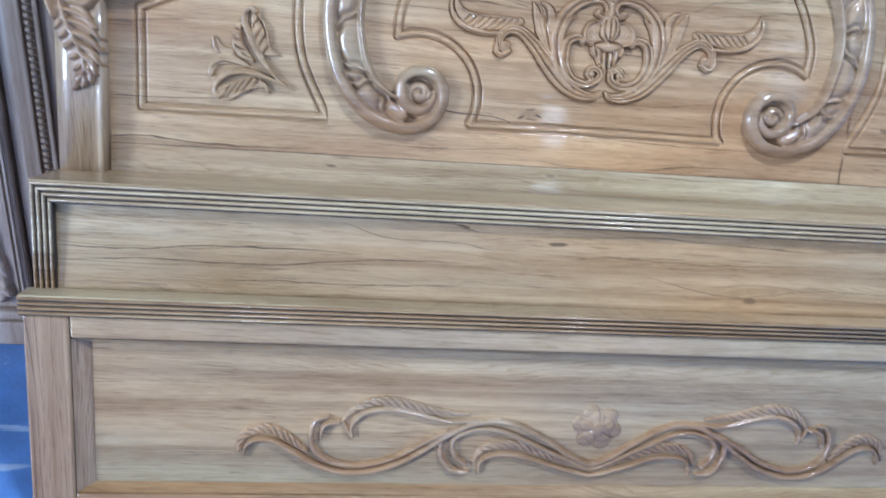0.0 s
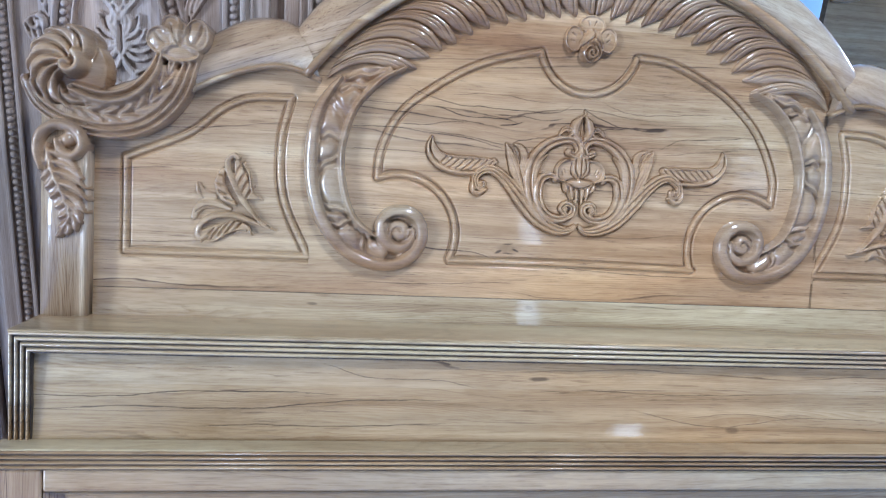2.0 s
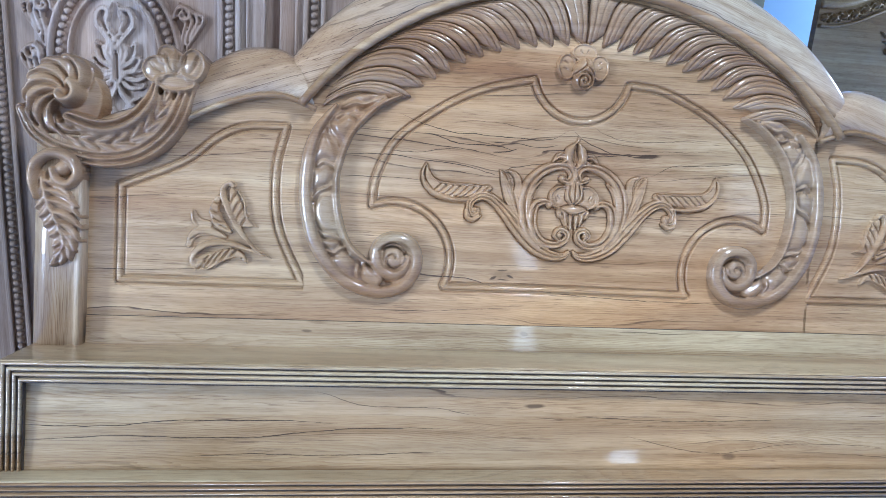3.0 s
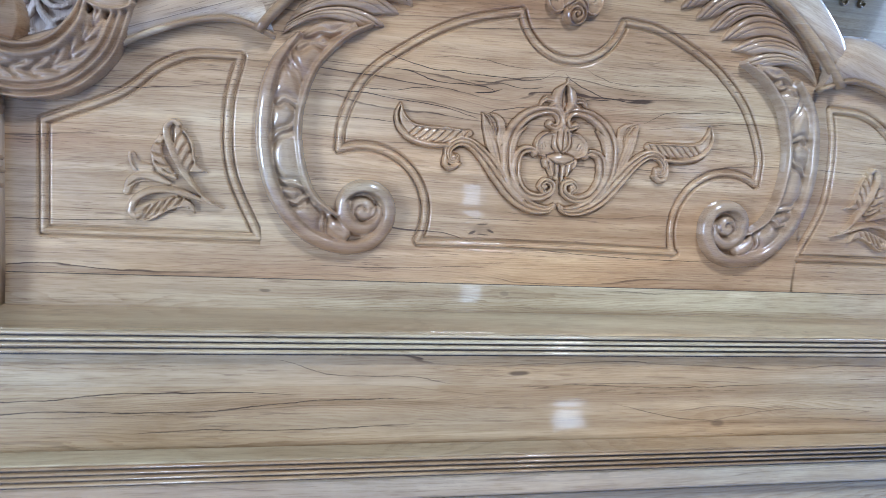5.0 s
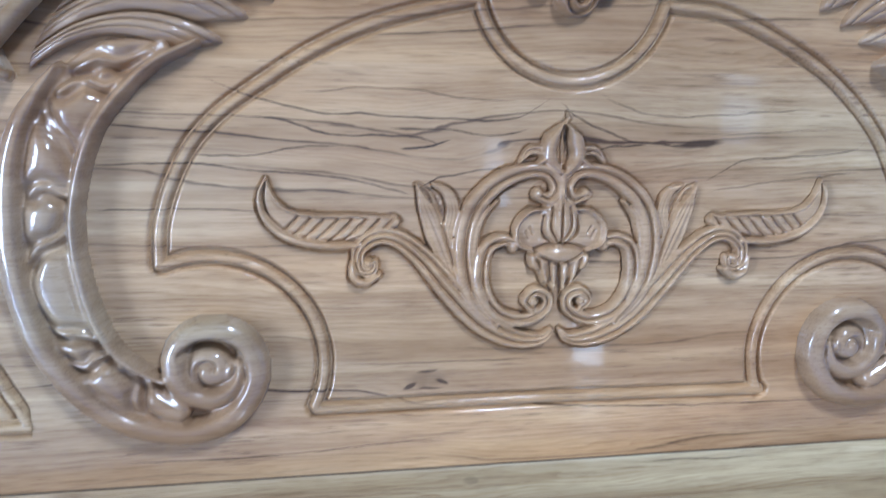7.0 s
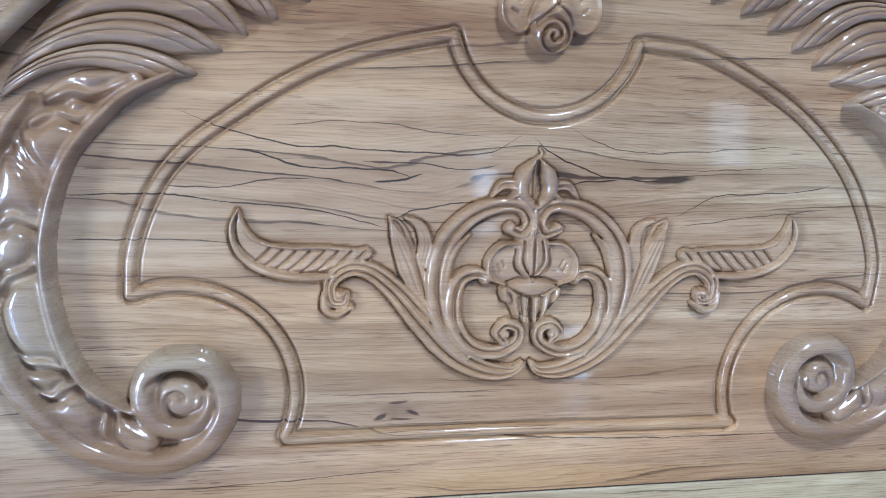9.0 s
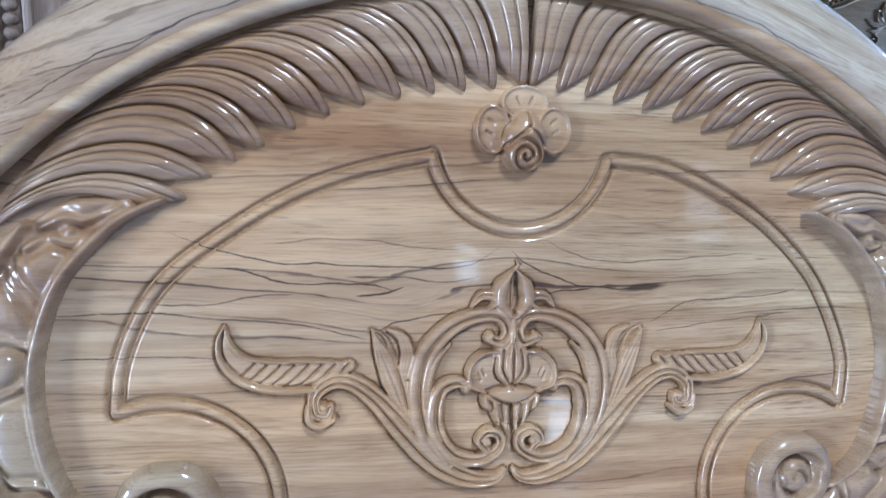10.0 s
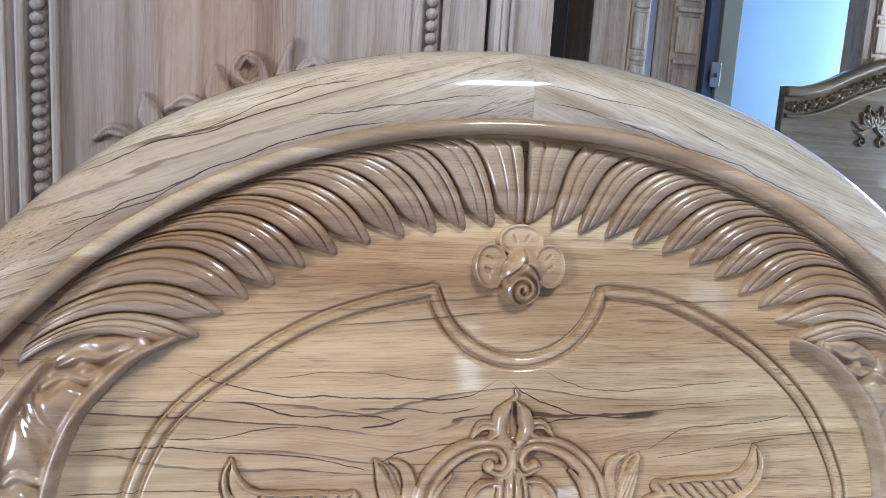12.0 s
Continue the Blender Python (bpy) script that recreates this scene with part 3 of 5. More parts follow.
# ---- headboard ----
OFF = tuple(BASE)
board_place = BOARD @ Matrix.Translation(BASE)
headboard = thing("headboard", "carved varnished teak bed headboard leaning on the wardrobe", "headboard", board_place)
HALF = 0.955


# back board, cut to the outline of wings and arch
def ellipse(cx, cz, a, b, x):
    return cz + b * np.sqrt(np.clip(1 - ((x - cx) / a) ** 2, 0, 1))


AX = 0.012


def arch_line(xs, inner=True):
    xs = np.asarray(xs, float)
    z = ellipse(AX, 1.098, 0.62, 0.53, xs) if inner else ellipse(AX, 1.245, 0.62, 0.478, xs)
    return np.stack([xs, z], 1)


# one half of the top outline: wing inner line and wing outer line
WING_IN = spline([(-0.487, 1.372), (-0.553, 1.392), (-0.632, 1.377), (-0.719, 1.336), (-0.790, 1.285), (-0.875, 1.262)], 10)
WING_OUT = spline([(-0.530, 1.470), (-0.566, 1.482), (-0.625, 1.476), (-0.690, 1.440), (-0.755, 1.385), (-0.875, 1.335)], 10)


def top_of(x):
    x = np.asarray(x, float)
    side = np.abs(x - 0.0)
    w = WING_OUT[np.argsort(-WING_OUT[:, 0])]
    wing = np.interp(side, -w[:, 0], w[:, 1])
    return np.where(side < 0.505, arch_line(x, True)[:, 1] + 0.02, wing - 0.02)


xs = np.concatenate([np.linspace(-0.94, -0.506, 40), np.linspace(-0.504, 0.504, 90), np.linspace(0.506, 0.94, 40)])
tz = top_of(xs)
n = len(xs)
verts = [(x, y, z) for y in (0.006, 0.036) for x, z in zip(xs, tz)] + [(x, y, 0.42) for y in (0.006, 0.036) for x in xs]
faces = []
for i in range(n - 1):
    faces += [(i, i + 1, 2 * n + i + 1, 2 * n + i), (n + i, n + i + 1, 3 * n + i + 1, 3 * n + i), (i, i + 1, n + i + 1, n + i), (2 * n + i, 2 * n + i + 1, 3 * n + i + 1, 3 * n + i)]
mesh_part("back_board", verts, faces, teak, headboard, smooth=False, off=OFF)

# panels with their incised double lines
SPI_X, SPI_Z = 0.337, 1.104
NOTCH_X = 0.010
lineL = np.vstack([arc(-0.337, 1.105, 0.1075, -25, 112, 30), spline([(-0.380, 1.205), (-0.3775, 1.243), (-0.366, 1.281), (-0.347, 1.317), (-0.3215, 1.345), (-0.291, 1.368), (-0.2415, 1.401), (-0.190, 1.426), (-0.138, 1.442), (-0.088, 1.453)], 6)])
lineR = np.vstack([arc(0.340, 1.099, 0.1075, 205, 57, 30), spline([(0.400, 1.200), (0.3995, 1.240), (0.3775, 1.296), (0.345, 1.345), (0.291, 1.393), (0.228, 1.428), (0.169, 1.450), (0.111, 1.456)], 6)])
notch = arc(NOTCH_X, 1.478, 0.0965, 194, 346, 26)


def fix_cut(c, lines, deep=0.0072):
    """Height of a panel face along its lines: two cuts with a rib between, seen from the distance to the line."""
    best = np.full(c.X.shape, 9.0)
    for pts in lines:
        p = np.array(pts, float)
        lo, hi = p.min(0) - 0.03, p.max(0) + 0.03
        cols = np.where((c.x > lo[0]) & (c.x < hi[0]))[0]
        rows = np.where((c.z > lo[1]) & (c.z < hi[1]))[0]
        if not len(cols) or not len(rows):
            continue
        win = np.s_[rows[0]:rows[-1] + 1, cols[0]:cols[-1] + 1]
        X, Z = c.X[win], c.Z[win]
        near = best[win]
        for i in range(len(p) - 1):
            d = p[i + 1] - p[i]
            t = np.clip(((X - p[i, 0]) * d[0] + (Z - p[i, 1]) * d[1]) / (d @ d + 1e-12), 0, 1)
            near = np.minimum(near, np.hypot(X - p[i, 0] - t * d[0], Z - p[i, 1] - t * d[1]))
        best[win] = near
    cuts = -deep * np.exp(-((best - 0.0068) / 0.0021) ** 2)
    ribs = 0.0022 * np.exp(-(best / 0.0042) ** 4)
    c.h += cuts + ribs


panel = Carving(-0.50, 0.52, 0.985, 1.64, 0.0013)
closed = [lineL, lineR, np.array([(-0.238, 1.0565), (0.0, 1.0575), (0.246, 1.0545)]), notch]
fix_cut(panel, closed)
panel.solid = (panel.Z < arch_line(panel.X.ravel(), True)[:, 1].reshape(panel.X.shape) + 0.004) & (np.abs(panel.X) < 0.505)

for sgn in (-1, 1):
    side = Carving(-0.882, -0.500, 0.985, 1.41, 0.0016)
    frame_line = [np.array([(-0.823, 1.052), (-0.823, 1.219)]), spline([(-0.823, 1.219), (-0.717, 1.266), (-0.66, 1.312), (-0.61, 1.334), (-0.540, 1.338)], 8),
                  spline([(-0.540, 1.338), (-0.556, 1.259), (-0.549, 1.157), (-0.502, 1.053)], 8), np.array([(-0.823, 1.052), (-0.502, 1.052)])]
    fix_cut(side, frame_line)
    w = WING_IN[np.argsort(WING_IN[:, 0])]
    side.solid = side.Z < np.interp(side.X, w[:, 0], w[:, 1]) + 0.006
    if sgn > 0:
        side.X, side.x = -side.X[:, ::-1], -side.x[::-1]
        side.h, side.solid = side.h[:, ::-1], side.solid[:, ::-1]
    side.build("side_panel", teak_panel, headboard, y=0.0, back=0.006, off=OFF, smooth=0)

# arch, in two halves jointed at the crown
ARCH_PROFILE = [(0.0, 0.0), (0.0, -0.020), (0.10, -0.028), (0.3, -0.034), (0.5, -0.032), (0.68, -0.024), (0.82, -0.010), (0.93, 0.008), (1.0, 0.030), (0.9, 0.048), (0.0, 0.048)]
for nm, a, b, mat in (("arch_left", -0.513, AX - 0.0001, teak_arch_left), ("arch_right", AX + 0.0001, 0.537, teak_arch_right)):
    x = np.linspace(a, b, 60)
    inner = arch_line(x, True)
    # the outer line runs out to the notch with the wing
    u = (x - AX) / 0.512
    outer = arch_line(AX + u * 0.545, False)
    loft(nm, inner, outer, ARCH_PROFILE, mat, headboard, off=OFF, deep=1 - 0.4 * np.abs(u) ** 6)
bead_profile = [(0.0085 * np.cos(a), 0.012 * np.sin(a)) for a in np.linspace(0, 2 * np.pi, 13)[:-1]]
sweep_xz("arch_bead", arch_line(np.linspace(-0.514, 0.538, 120), True), bead_profile, teak_bead, headboard, y=-0.021, off=OFF)

WING_PROFILE = [(0.0, 0.0), (0.0, -0.014), (0.12, -0.022), (0.4, -0.027), (0.7, -0.018), (0.9, 0.002), (1.0, 0.022), (0.95, 0.044), (0.0, 0.044)]
for sgn, mat in ((1, teak_arch_left), (-1, teak_arch_right)):
    i, o = (WING_IN, WING_OUT) if sgn > 0 else (flip(WING_IN, AX / 2), flip(WING_OUT, AX / 2))
    loft("wing", i, o, WING_PROFILE, mat, headboard, off=OFF)
    sweep_xz("wing_bead", i, [(0.0052 * np.cos(a), 0.009 * np.sin(a)) for a in np.linspace(0, 2 * np.pi, 11)[:-1]], teak_bead, headboard, y=-0.014, off=OFF)

# posts
for sgn in (-1, 1):
    prof = [(-0.96, 0.02), (-0.962, -0.008), (-0.955, -0.024), (-0.940, -0.033), (-0.925, -0.035), (-0.893, -0.033), (-0.888, -0.030), (-0.884, -0.034), (-0.879, -0.034), (-0.876, -0.030), (-0.876, 0.02)]
    k = len(prof)
    vs = [(-sgn * x, y, z) for z in (0.936, 1.30) for x, y in prof]
    fs = [(j, (j + 1) % k, k + (j + 1) % k, k + j) for j in range(k)] + [tuple(range(k)), tuple(range(k, 2 * k))]
    mesh_part("post", vs, fs, teak_post, headboard, off=OFF)

# lower rail, its face sloping out to the shelf
extrude_x("lower_rail", [(0.03, 0.986), (-0.0020, 0.986), (-0.0028, 0.9848), (-0.0066, 0.936), (0.03, 0.930)], -0.8755, 0.8755, teak_rail, headboard, off=OFF)
box("rail_joint", (-0.8755, -0.0010, 0.9862), (0.8755, 0.02, 0.9870), dark_strip, headboard, "dark joint line", bevel=0, off=OFF)

# shelf box under it: top, reeded front frame, panel
extrude_x("shelf_top", [(0.04, 0.938), (-0.146, 0.9358), (-0.1505, 0.9346), (-0.1505, 0.9330), (-0.136, 0.9325), (-0.136, 0.9245), (0.04, 0.9245)], -HALF, HALF, teak_shelf, headboard, off=OFF)
FACE = -0.150


def reeded(name, line, flat, parent, mat, y, count=3, pitch=0.0088, depth=0.0055):
    """Reeds laid side by side along a line with mitred corners; flat: +1 or -1, the side on which they lie."""
    prof = []
    for i in range(count):
        prof.append((flat * (pitch * i + 0.0010), -0.0095))
        for a in np.linspace(0.0, np.pi, 8):
            prof.append((flat * (pitch * (i + 0.5) - (0.5 * pitch - 0.0015) * np.cos(a)), depth * np.sin(a) - 0.0015))
        prof.append((flat * (pitch * (i + 1) - 0.0010), -0.0095))
    prof += [(flat * pitch * count, -0.0130), (0, -0.0130)]
    p = np.array(line, float)
    t = np.diff(p, axis=0)
    t /= np.linalg.norm(t, axis=1, keepdims=True)
    nn = np.stack([-t[:, 1], t[:, 0]], 1)
    nor = [nn[0]] + [(a + b) / (1 + a @ b) for a, b in zip(nn[:-1], nn[1:])] + [nn[-1]]
    k = len(prof)
    vs = [(a[0] + m[0] * u, y - w, a[1] + m[1] * u) for a, m in zip(p, nor) for u, w in prof]
    fs = [(i * k + j, i * k + (j + 1) % k, (i + 1) * k + (j + 1) % k, (i + 1) * k + j) for i in range(len(p) - 1) for j in range(k)]
    fs += [tuple(range(k)), tuple(range((len(p) - 1) * k, len(p) * k))]
    reeds = mesh_part(name, vs, fs, mat, parent, off=OFF)
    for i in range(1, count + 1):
        # dark strips lie in the grooves; along the line they run a little wide and narrow
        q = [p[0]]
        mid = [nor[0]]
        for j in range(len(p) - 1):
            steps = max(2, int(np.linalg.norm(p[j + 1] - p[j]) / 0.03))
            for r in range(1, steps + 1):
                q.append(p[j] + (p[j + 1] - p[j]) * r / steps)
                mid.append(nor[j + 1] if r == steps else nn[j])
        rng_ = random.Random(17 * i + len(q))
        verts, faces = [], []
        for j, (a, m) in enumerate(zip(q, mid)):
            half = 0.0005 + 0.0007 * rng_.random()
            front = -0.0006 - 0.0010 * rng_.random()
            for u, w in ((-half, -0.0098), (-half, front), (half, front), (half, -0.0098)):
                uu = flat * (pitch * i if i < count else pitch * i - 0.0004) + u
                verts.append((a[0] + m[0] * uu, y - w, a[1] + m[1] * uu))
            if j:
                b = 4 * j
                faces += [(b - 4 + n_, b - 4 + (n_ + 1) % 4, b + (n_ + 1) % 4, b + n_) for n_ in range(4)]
        mesh_part("groove_line", verts, faces, dark_strip, reeds, "dark strip along a groove", smooth=False, off=OFF)
    return reeds


reeded("frame_moulding", [(-HALF, 0.42), (-HALF, 0.934), (HALF, 0.934), (HALF, 0.42)], -1, headboard, teak_reed, FACE, count=4)
SHELF_VEINS = [([(-0.950, 0.459), (-0.791, 0.458), (-0.703, 0.467), (-0.595, 0.468), (-0.503, 0.468), (-0.423, 0.464)], 0.0012, 0.95), ([(-0.940, 0.434), (-0.791, 0.442), (-0.658, 0.439), (-0.539, 0.443), (-0.409, 0.455), (-0.235, 0.457)], 0.0012, 0.9),
               ([(-0.675, 0.409), (-0.584, 0.4125), (-0.426, 0.411), (-0.233, 0.417)], 0.0010, 0.85), ([(0.070, 0.446), (0.232, 0.4155), (0.396, 0.432), (0.588, 0.428)], 0.0009, 0.7), ([(-0.468, 0.519), (-0.392, 0.496), (-0.256, 0.491), (-0.187, 0.479)], 0.0009, 0.7), ([(-0.035, 0.480), (0.175, 0.472), (0.393, 0.477)], 0.0009, 0.75)]
teak_shelf_panel = wood("teak_shelf_panel", (0.55, 0.44, 0.29), (0.44, 0.33, 0.20), DARK, shift=(8.0, 0, 3.3), lines=0.85, flames=[(0.277, 0.425, 0.12, 0.040, 0.020), (0.277, 0.395, 0.12, 0.040, -0.020), (-0.087, 0.502, 0.07, 0.025, 0.008)],
                        streak=[(-0.087, 0.497, 0.022, 0.005, 0.8, 0), (0.277, 0.410, 0.016, 0.008, 0.5, 0)], veins=SHELF_VEINS)
extrude_x("shelf_panel", [(FACE + 0.034, 0.924), (FACE + 0.0165, 0.924), (FACE + 0.0065, 0.755), (FACE + 0.0065, 0.43), (FACE + 0.034, 0.43)], -HALF + 0.02, HALF - 0.02, teak_shelf_panel, headboard, off=OFF)
for sgn in (-1, 1):
    a, b = sorted((sgn * HALF, sgn * (HALF - 0.022)))
    box("box_side", (a, FACE + 0.0122, 0.43), (b, 0.005, 0.9215), teak_upright, headboard, off=OFF)

# ---- carving on the headboard ----
MM = 0.001


def mm(pts, cx=0.0, cz=1.201, mirror=False):
    p = np.array(pts, float) * MM
    if mirror:
        p[:, 0] = -p[:, 0]
    return spline(p + np.array([cx, cz]), 9)


med = Carving(-0.31, 0.32, 1.105, 1.36, 0.0009)
med.tall = 1.05
for m in (False, True):
    cx = 0.002 if not m else 0.006
    P = lambda pts: mm(pts, cx, 1.201, m)
    at = lambda x, z: ((-x if m else x) * MM + cx, z * MM + 1.201)
    # wing leaf: a smooth rim below, a veined blade above
    med.stroke(P([(-283, 84), (-282, 66), (-274, 52), (-254, 41), (-222, 37), (-191, 39), (-164, 44)]), [0.0008, 0.0058, 0.0100, 0.0118, 0.0112, 0.0100, 0.0060], 0.0062, "flat")
    for k in range(8):
        x = -272 + 12.5 * k
        z = 44 - 0.9 * k if k < 4 else 41 - 0.3 * k
        med.stroke(P([(x - 3, z - 13), (x + 7, z - 5), (x + 20, z + 9)]), [0.0009, 0.0014, 0.0009], 0.0050, cut=True)
    med.stroke(P([(-284, 86), (-290, 71), (-288, 54), (-278, 39), (-259, 27), (-228, 21), (-196, 22)]), [0.0008, 0.0030, 0.0042, 0.0046, 0.0046, 0.0044, 0.0028], 0.0090)
    med.stroke(P([(-284, 84), (-276, 66), (-262, 54), (-236, 50), (-206, 50), (-172, 48)]), [0.0006, 0.0018, 0.0020, 0.0020, 0.0020, 0.0010], 0.0078)
    # stem in three reeds, running out into a volute
    med.stroke(P([(-3, -70), (-14, -78), (-41, -76), (-74, -59), (-106, -26), (-136, 8), (-161, 27), (-182, 29), (-198, 16), (-197, -2), (-186, -4), (-183, 4)]), [0.003, 0.0085, 0.0115, 0.0128, 0.0140, 0.0135, 0.0120, 0.0100, 0.0085, 0.0075, 0.0060, 0.0040], 0.0100, "reeded")
    med.stroke(P([(-205, 4), (-203, -10), (-192, -15), (-179, -8)]), [0.0025, 0.0045, 0.0048, 0.0030], 0.0105)
    med.dome(*at(-189, 4), 0.0050, 0.0050, 0.0120)
    # standing leaf behind the stem
    med.stroke(P([(-143, 80), (-134, 58), (-122, 30), (-111, 2), (-102, -21)]), [0.0006, 0.0078, 0.0115, 0.0085, 0.0030], 0.0075, "blade")
    med.stroke(P([(-128, 80), (-113, 72), (-107, 54), (-111, 30), (-108, 8)]), [0.0012, 0.0058, 0.0070, 0.0050, 0.0020], 0.0068, "blade")
    med.stroke(P([(-143, 80), (-132, 74), (-124, 60), (-114, 30), (-105, 0)]), [0.0006, 0.0016, 0.0018, 0.0014, 0.0008], 0.0045, cut=True)
    # the two C bands of the cartouche
    med.stroke(P([(-64, 64), (-80, 44), (-86, 16), (-84, -12), (-72, -36)]), [0.002, 0.005, 0.0055, 0.005, 0.003], 0.0085, "round")
    med.stroke(P([(-24, 70), (-10, 66), (-3, 78), (-13, 92), (-36, 93), (-63, 82), (-86, 58), (-95, 28), (-94, -3), (-84, -35), (-62, -60)]), [0.0050, 0.0065, 0.0070, 0.0085, 0.0100, 0.0110, 0.0110, 0.0105, 0.0100, 0.0085, 0.0050], 0.0112, "grooved")
    med.dome(*at(-22, 72), 0.0052, 0.0052, 0.0125)
    med.stroke(P([(-44, 22), (-57, 25), (-72, 18), (-78, -4), (-74, -30), (-57, -51), (-32, -57), (-11, -47), (-9, -33), (-22, -28), (-31, -37), (-23, -46)]), [0.0050, 0.0072, 0.0085, 0.0088, 0.0088, 0.0080, 0.0075, 0.0068, 0.0060, 0.0055, 0.0050, 0.0040], 0.0115, "grooved")
    med.dome(*at(-45, 19), 0.0062, 0.0070, 0.0120)
    med.dome(*at(-22, -38), 0.0048, 0.0048, 0.0135)
    # leaves at the foot of the bud
    med.stroke(P([(-42, 102), (-32, 113), (-18, 112), (-4, 100)]), [0.0015, 0.0048, 0.0052, 0.0030], 0.0085, "grooved")
    med.stroke(P([(-26, 100), (-14, 105), (-2, 98)]), [0.0015, 0.0042, 0.0030], 0.0105)
    # side petal of the flower with its turned rim
    med.dome(*at(-24, 35), 0.0210, 0.0215, 0.0085, power=0.18)
    med.stroke(P([(-12, 56), (-30, 54), (-43, 40), (-42, 22), (-26, 14)]), [0.0016, 0.0026, 0.0030, 0.0030, 0.0018], 0.0115)
    for tick in ([(-30, 38), (-27, 32)], [(-34, 34), (-31, 27)]):
        med.stroke(P(tick), [0.0010, 0.0010], 0.0030, cut=True)
    # hanging petals under the cup
    for dx, ln, w in ((-5, 34, 0.0058), (-16, 27, 0.0058), (-26, 14, 0.0045)):
        med.stroke(P([(dx, 8), (dx * 0.92, 8 - ln * 0.55), (dx * 0.62, 8 - ln)]), [w, w, 0.0012], 0.0105, "round")
    # bud over the cartouche, split along its middle
    med.stroke(P([(-1, 92), (-12, 106), (-11, 122), (-1, 139)]), [0.0030, 0.0080, 0.0085, 0.0008], 0.0115, "round")
med.stroke(mm([(0, 138), (0, 118), (0, 96)], 0.004), [0.0008, 0.0014, 0.0010], 0.0055, cut=True)
med.stroke(mm([(-1, 138), (5, 144), (3, 150)], 0.004), [0.0020, 0.0016, 0.0006], 0.0040)
med.stroke(mm([(0, 92), (0, 80), (0, 68)], 0.004), [0.0030, 0.0050, 0.0030], 0.0105)
# middle petal with its veins, and the cup under it
med.dome(0.003, 1.243, 0.0225, 0.0265, 0.0160, power=0.40)
med.stroke(mm([(-2, 20), (-3, 46), (0, 76)], 0.004), [0.004, 0.006, 0.001], 0.0150)
for vein in ([(0, 28), (0, 6), (0, -22)], [(-1, -20), (-10, -4), (-9, 16)], [(1, -20), (10, -4), (9, 16)], [(-3, -24), (-17, -10), (-17, 8)], [(3, -24), (17, -10), (17, 8)]):
    med.stroke(mm(vein, 0.003, 1.243), [0.0006, 0.0014, 0.0008], 0.0075, cut=True)
med.dome(0.004, 1.211, 0.0270, 0.0100, 0.0150, power=0.22)
med.stroke(mm([(-25, 12), (-10, 4), (0, 2), (10, 4), (25, 12)], 0.004), [0.0006, 0.0012, 0.0014, 0.0012, 0.0006], 0.0070, cut=True)
med.stroke(mm([(-27, 16), (-10, 21), (10, 21), (27, 16)], 0.004), [0.0008, 0.0012, 0.0012, 0.0008], 0.0060, cut=True)
for dx in (-21, -10, 0, 10, 21):
    med.stroke(mm([(dx, 4), (dx * 0.9, -10), (dx * 0.7, -20)], 0.004), [0.0006, 0.0014, 0.0008], 0.0060, cut=True)
med.h = np.where(med.solid, np.maximum(med.h, 0.0008), med.h)
med.build("medallion", teak_relief, headboard, y=0.0012, off=OFF, smooth=1, back=0.004)
# the ground cut back close round the carving
grown = med.solid.copy()
for _ in range(2):
    g = np.pad(grown, 1)
    grown = g[1:-1, 1:-1] | g[:-2, 1:-1] | g[2:, 1:-1] | g[1:-1, :-2] | g[1:-1, 2:]
ix = np.clip(np.rint((panel.X - med.x[0]) / 0.0009).astype(int), 0, len(med.x) - 1)
iz = np.clip(np.rint((panel.Z - med.z[0]) / 0.0009).astype(int), 0, len(med.z) - 1)
within = (panel.X > med.x[0]) & (panel.X < med.x[-1]) & (panel.Z > med.z[0]) & (panel.Z < med.z[-1])
panel.h -= np.where(within & grown[iz, ix], 0.0026, 0)
panel.build("centre_panel", teak_panel, headboard, y=0.0, back=0.006, off=OFF, smooth=0)

# C scrolls: a band of pods between two rims, running out into a volute
def distance(c, pts):
    best = np.full(c.X.shape, 9.0)
    p = np.array(pts, float)
    for i in range(len(p) - 1):
        d = p[i + 1] - p[i]
        t = np.clip(((c.X - p[i, 0]) * d[0] + (c.Z - p[i, 1]) * d[1]) / (d @ d + 1e-12), 0, 1)
        best = np.minimum(best, np.hypot(c.X - p[i, 0] - t * d[0], c.Z - p[i, 1] - t * d[1]))
    return best


PODS = spline([(-0.366, 1.402), (-0.410, 1.382), (-0.440, 1.350), (-0.459, 1.308), (-0.467, 1.270), (-0.468, 1.225), (-0.463, 1.182), (-0.450, 1.140), (-0.430, 1.108), (-0.402, 1.082), (-0.366, 1.066)], 8)
POD_R = [0.007, 0.022, 0.029, 0.027, 0.024, 0.023, 0.023, 0.024, 0.024, 0.022, 0.012]
TWISTS = ([(-0.440, 1.378), (-0.418, 1.389), (-0.401, 1.386), (-0.372, 1.398)], [(-0.469, 1.352), (-0.459, 1.331), (-0.448, 1.315), (-0.436, 1.290)],
          [(-0.492, 1.206), (-0.478, 1.225), (-0.459, 1.234), (-0.445, 1.254)], [(-0.487, 1.162), (-0.468, 1.147), (-0.451, 1.146), (-0.430, 1.138)],
          [(-0.452, 1.360), (-0.432, 1.372), (-0.412, 1.366), (-0.386, 1.384)], [(-0.482, 1.272), (-0.470, 1.280), (-0.458, 1.274), (-0.444, 1.268)],
          [(-0.462, 1.118), (-0.446, 1.114), (-0.436, 1.122), (-0.424, 1.126)], [(-0.416, 1.116), (-0.401, 1.096), (-0.402, 1.077), (-0.387, 1.050)])
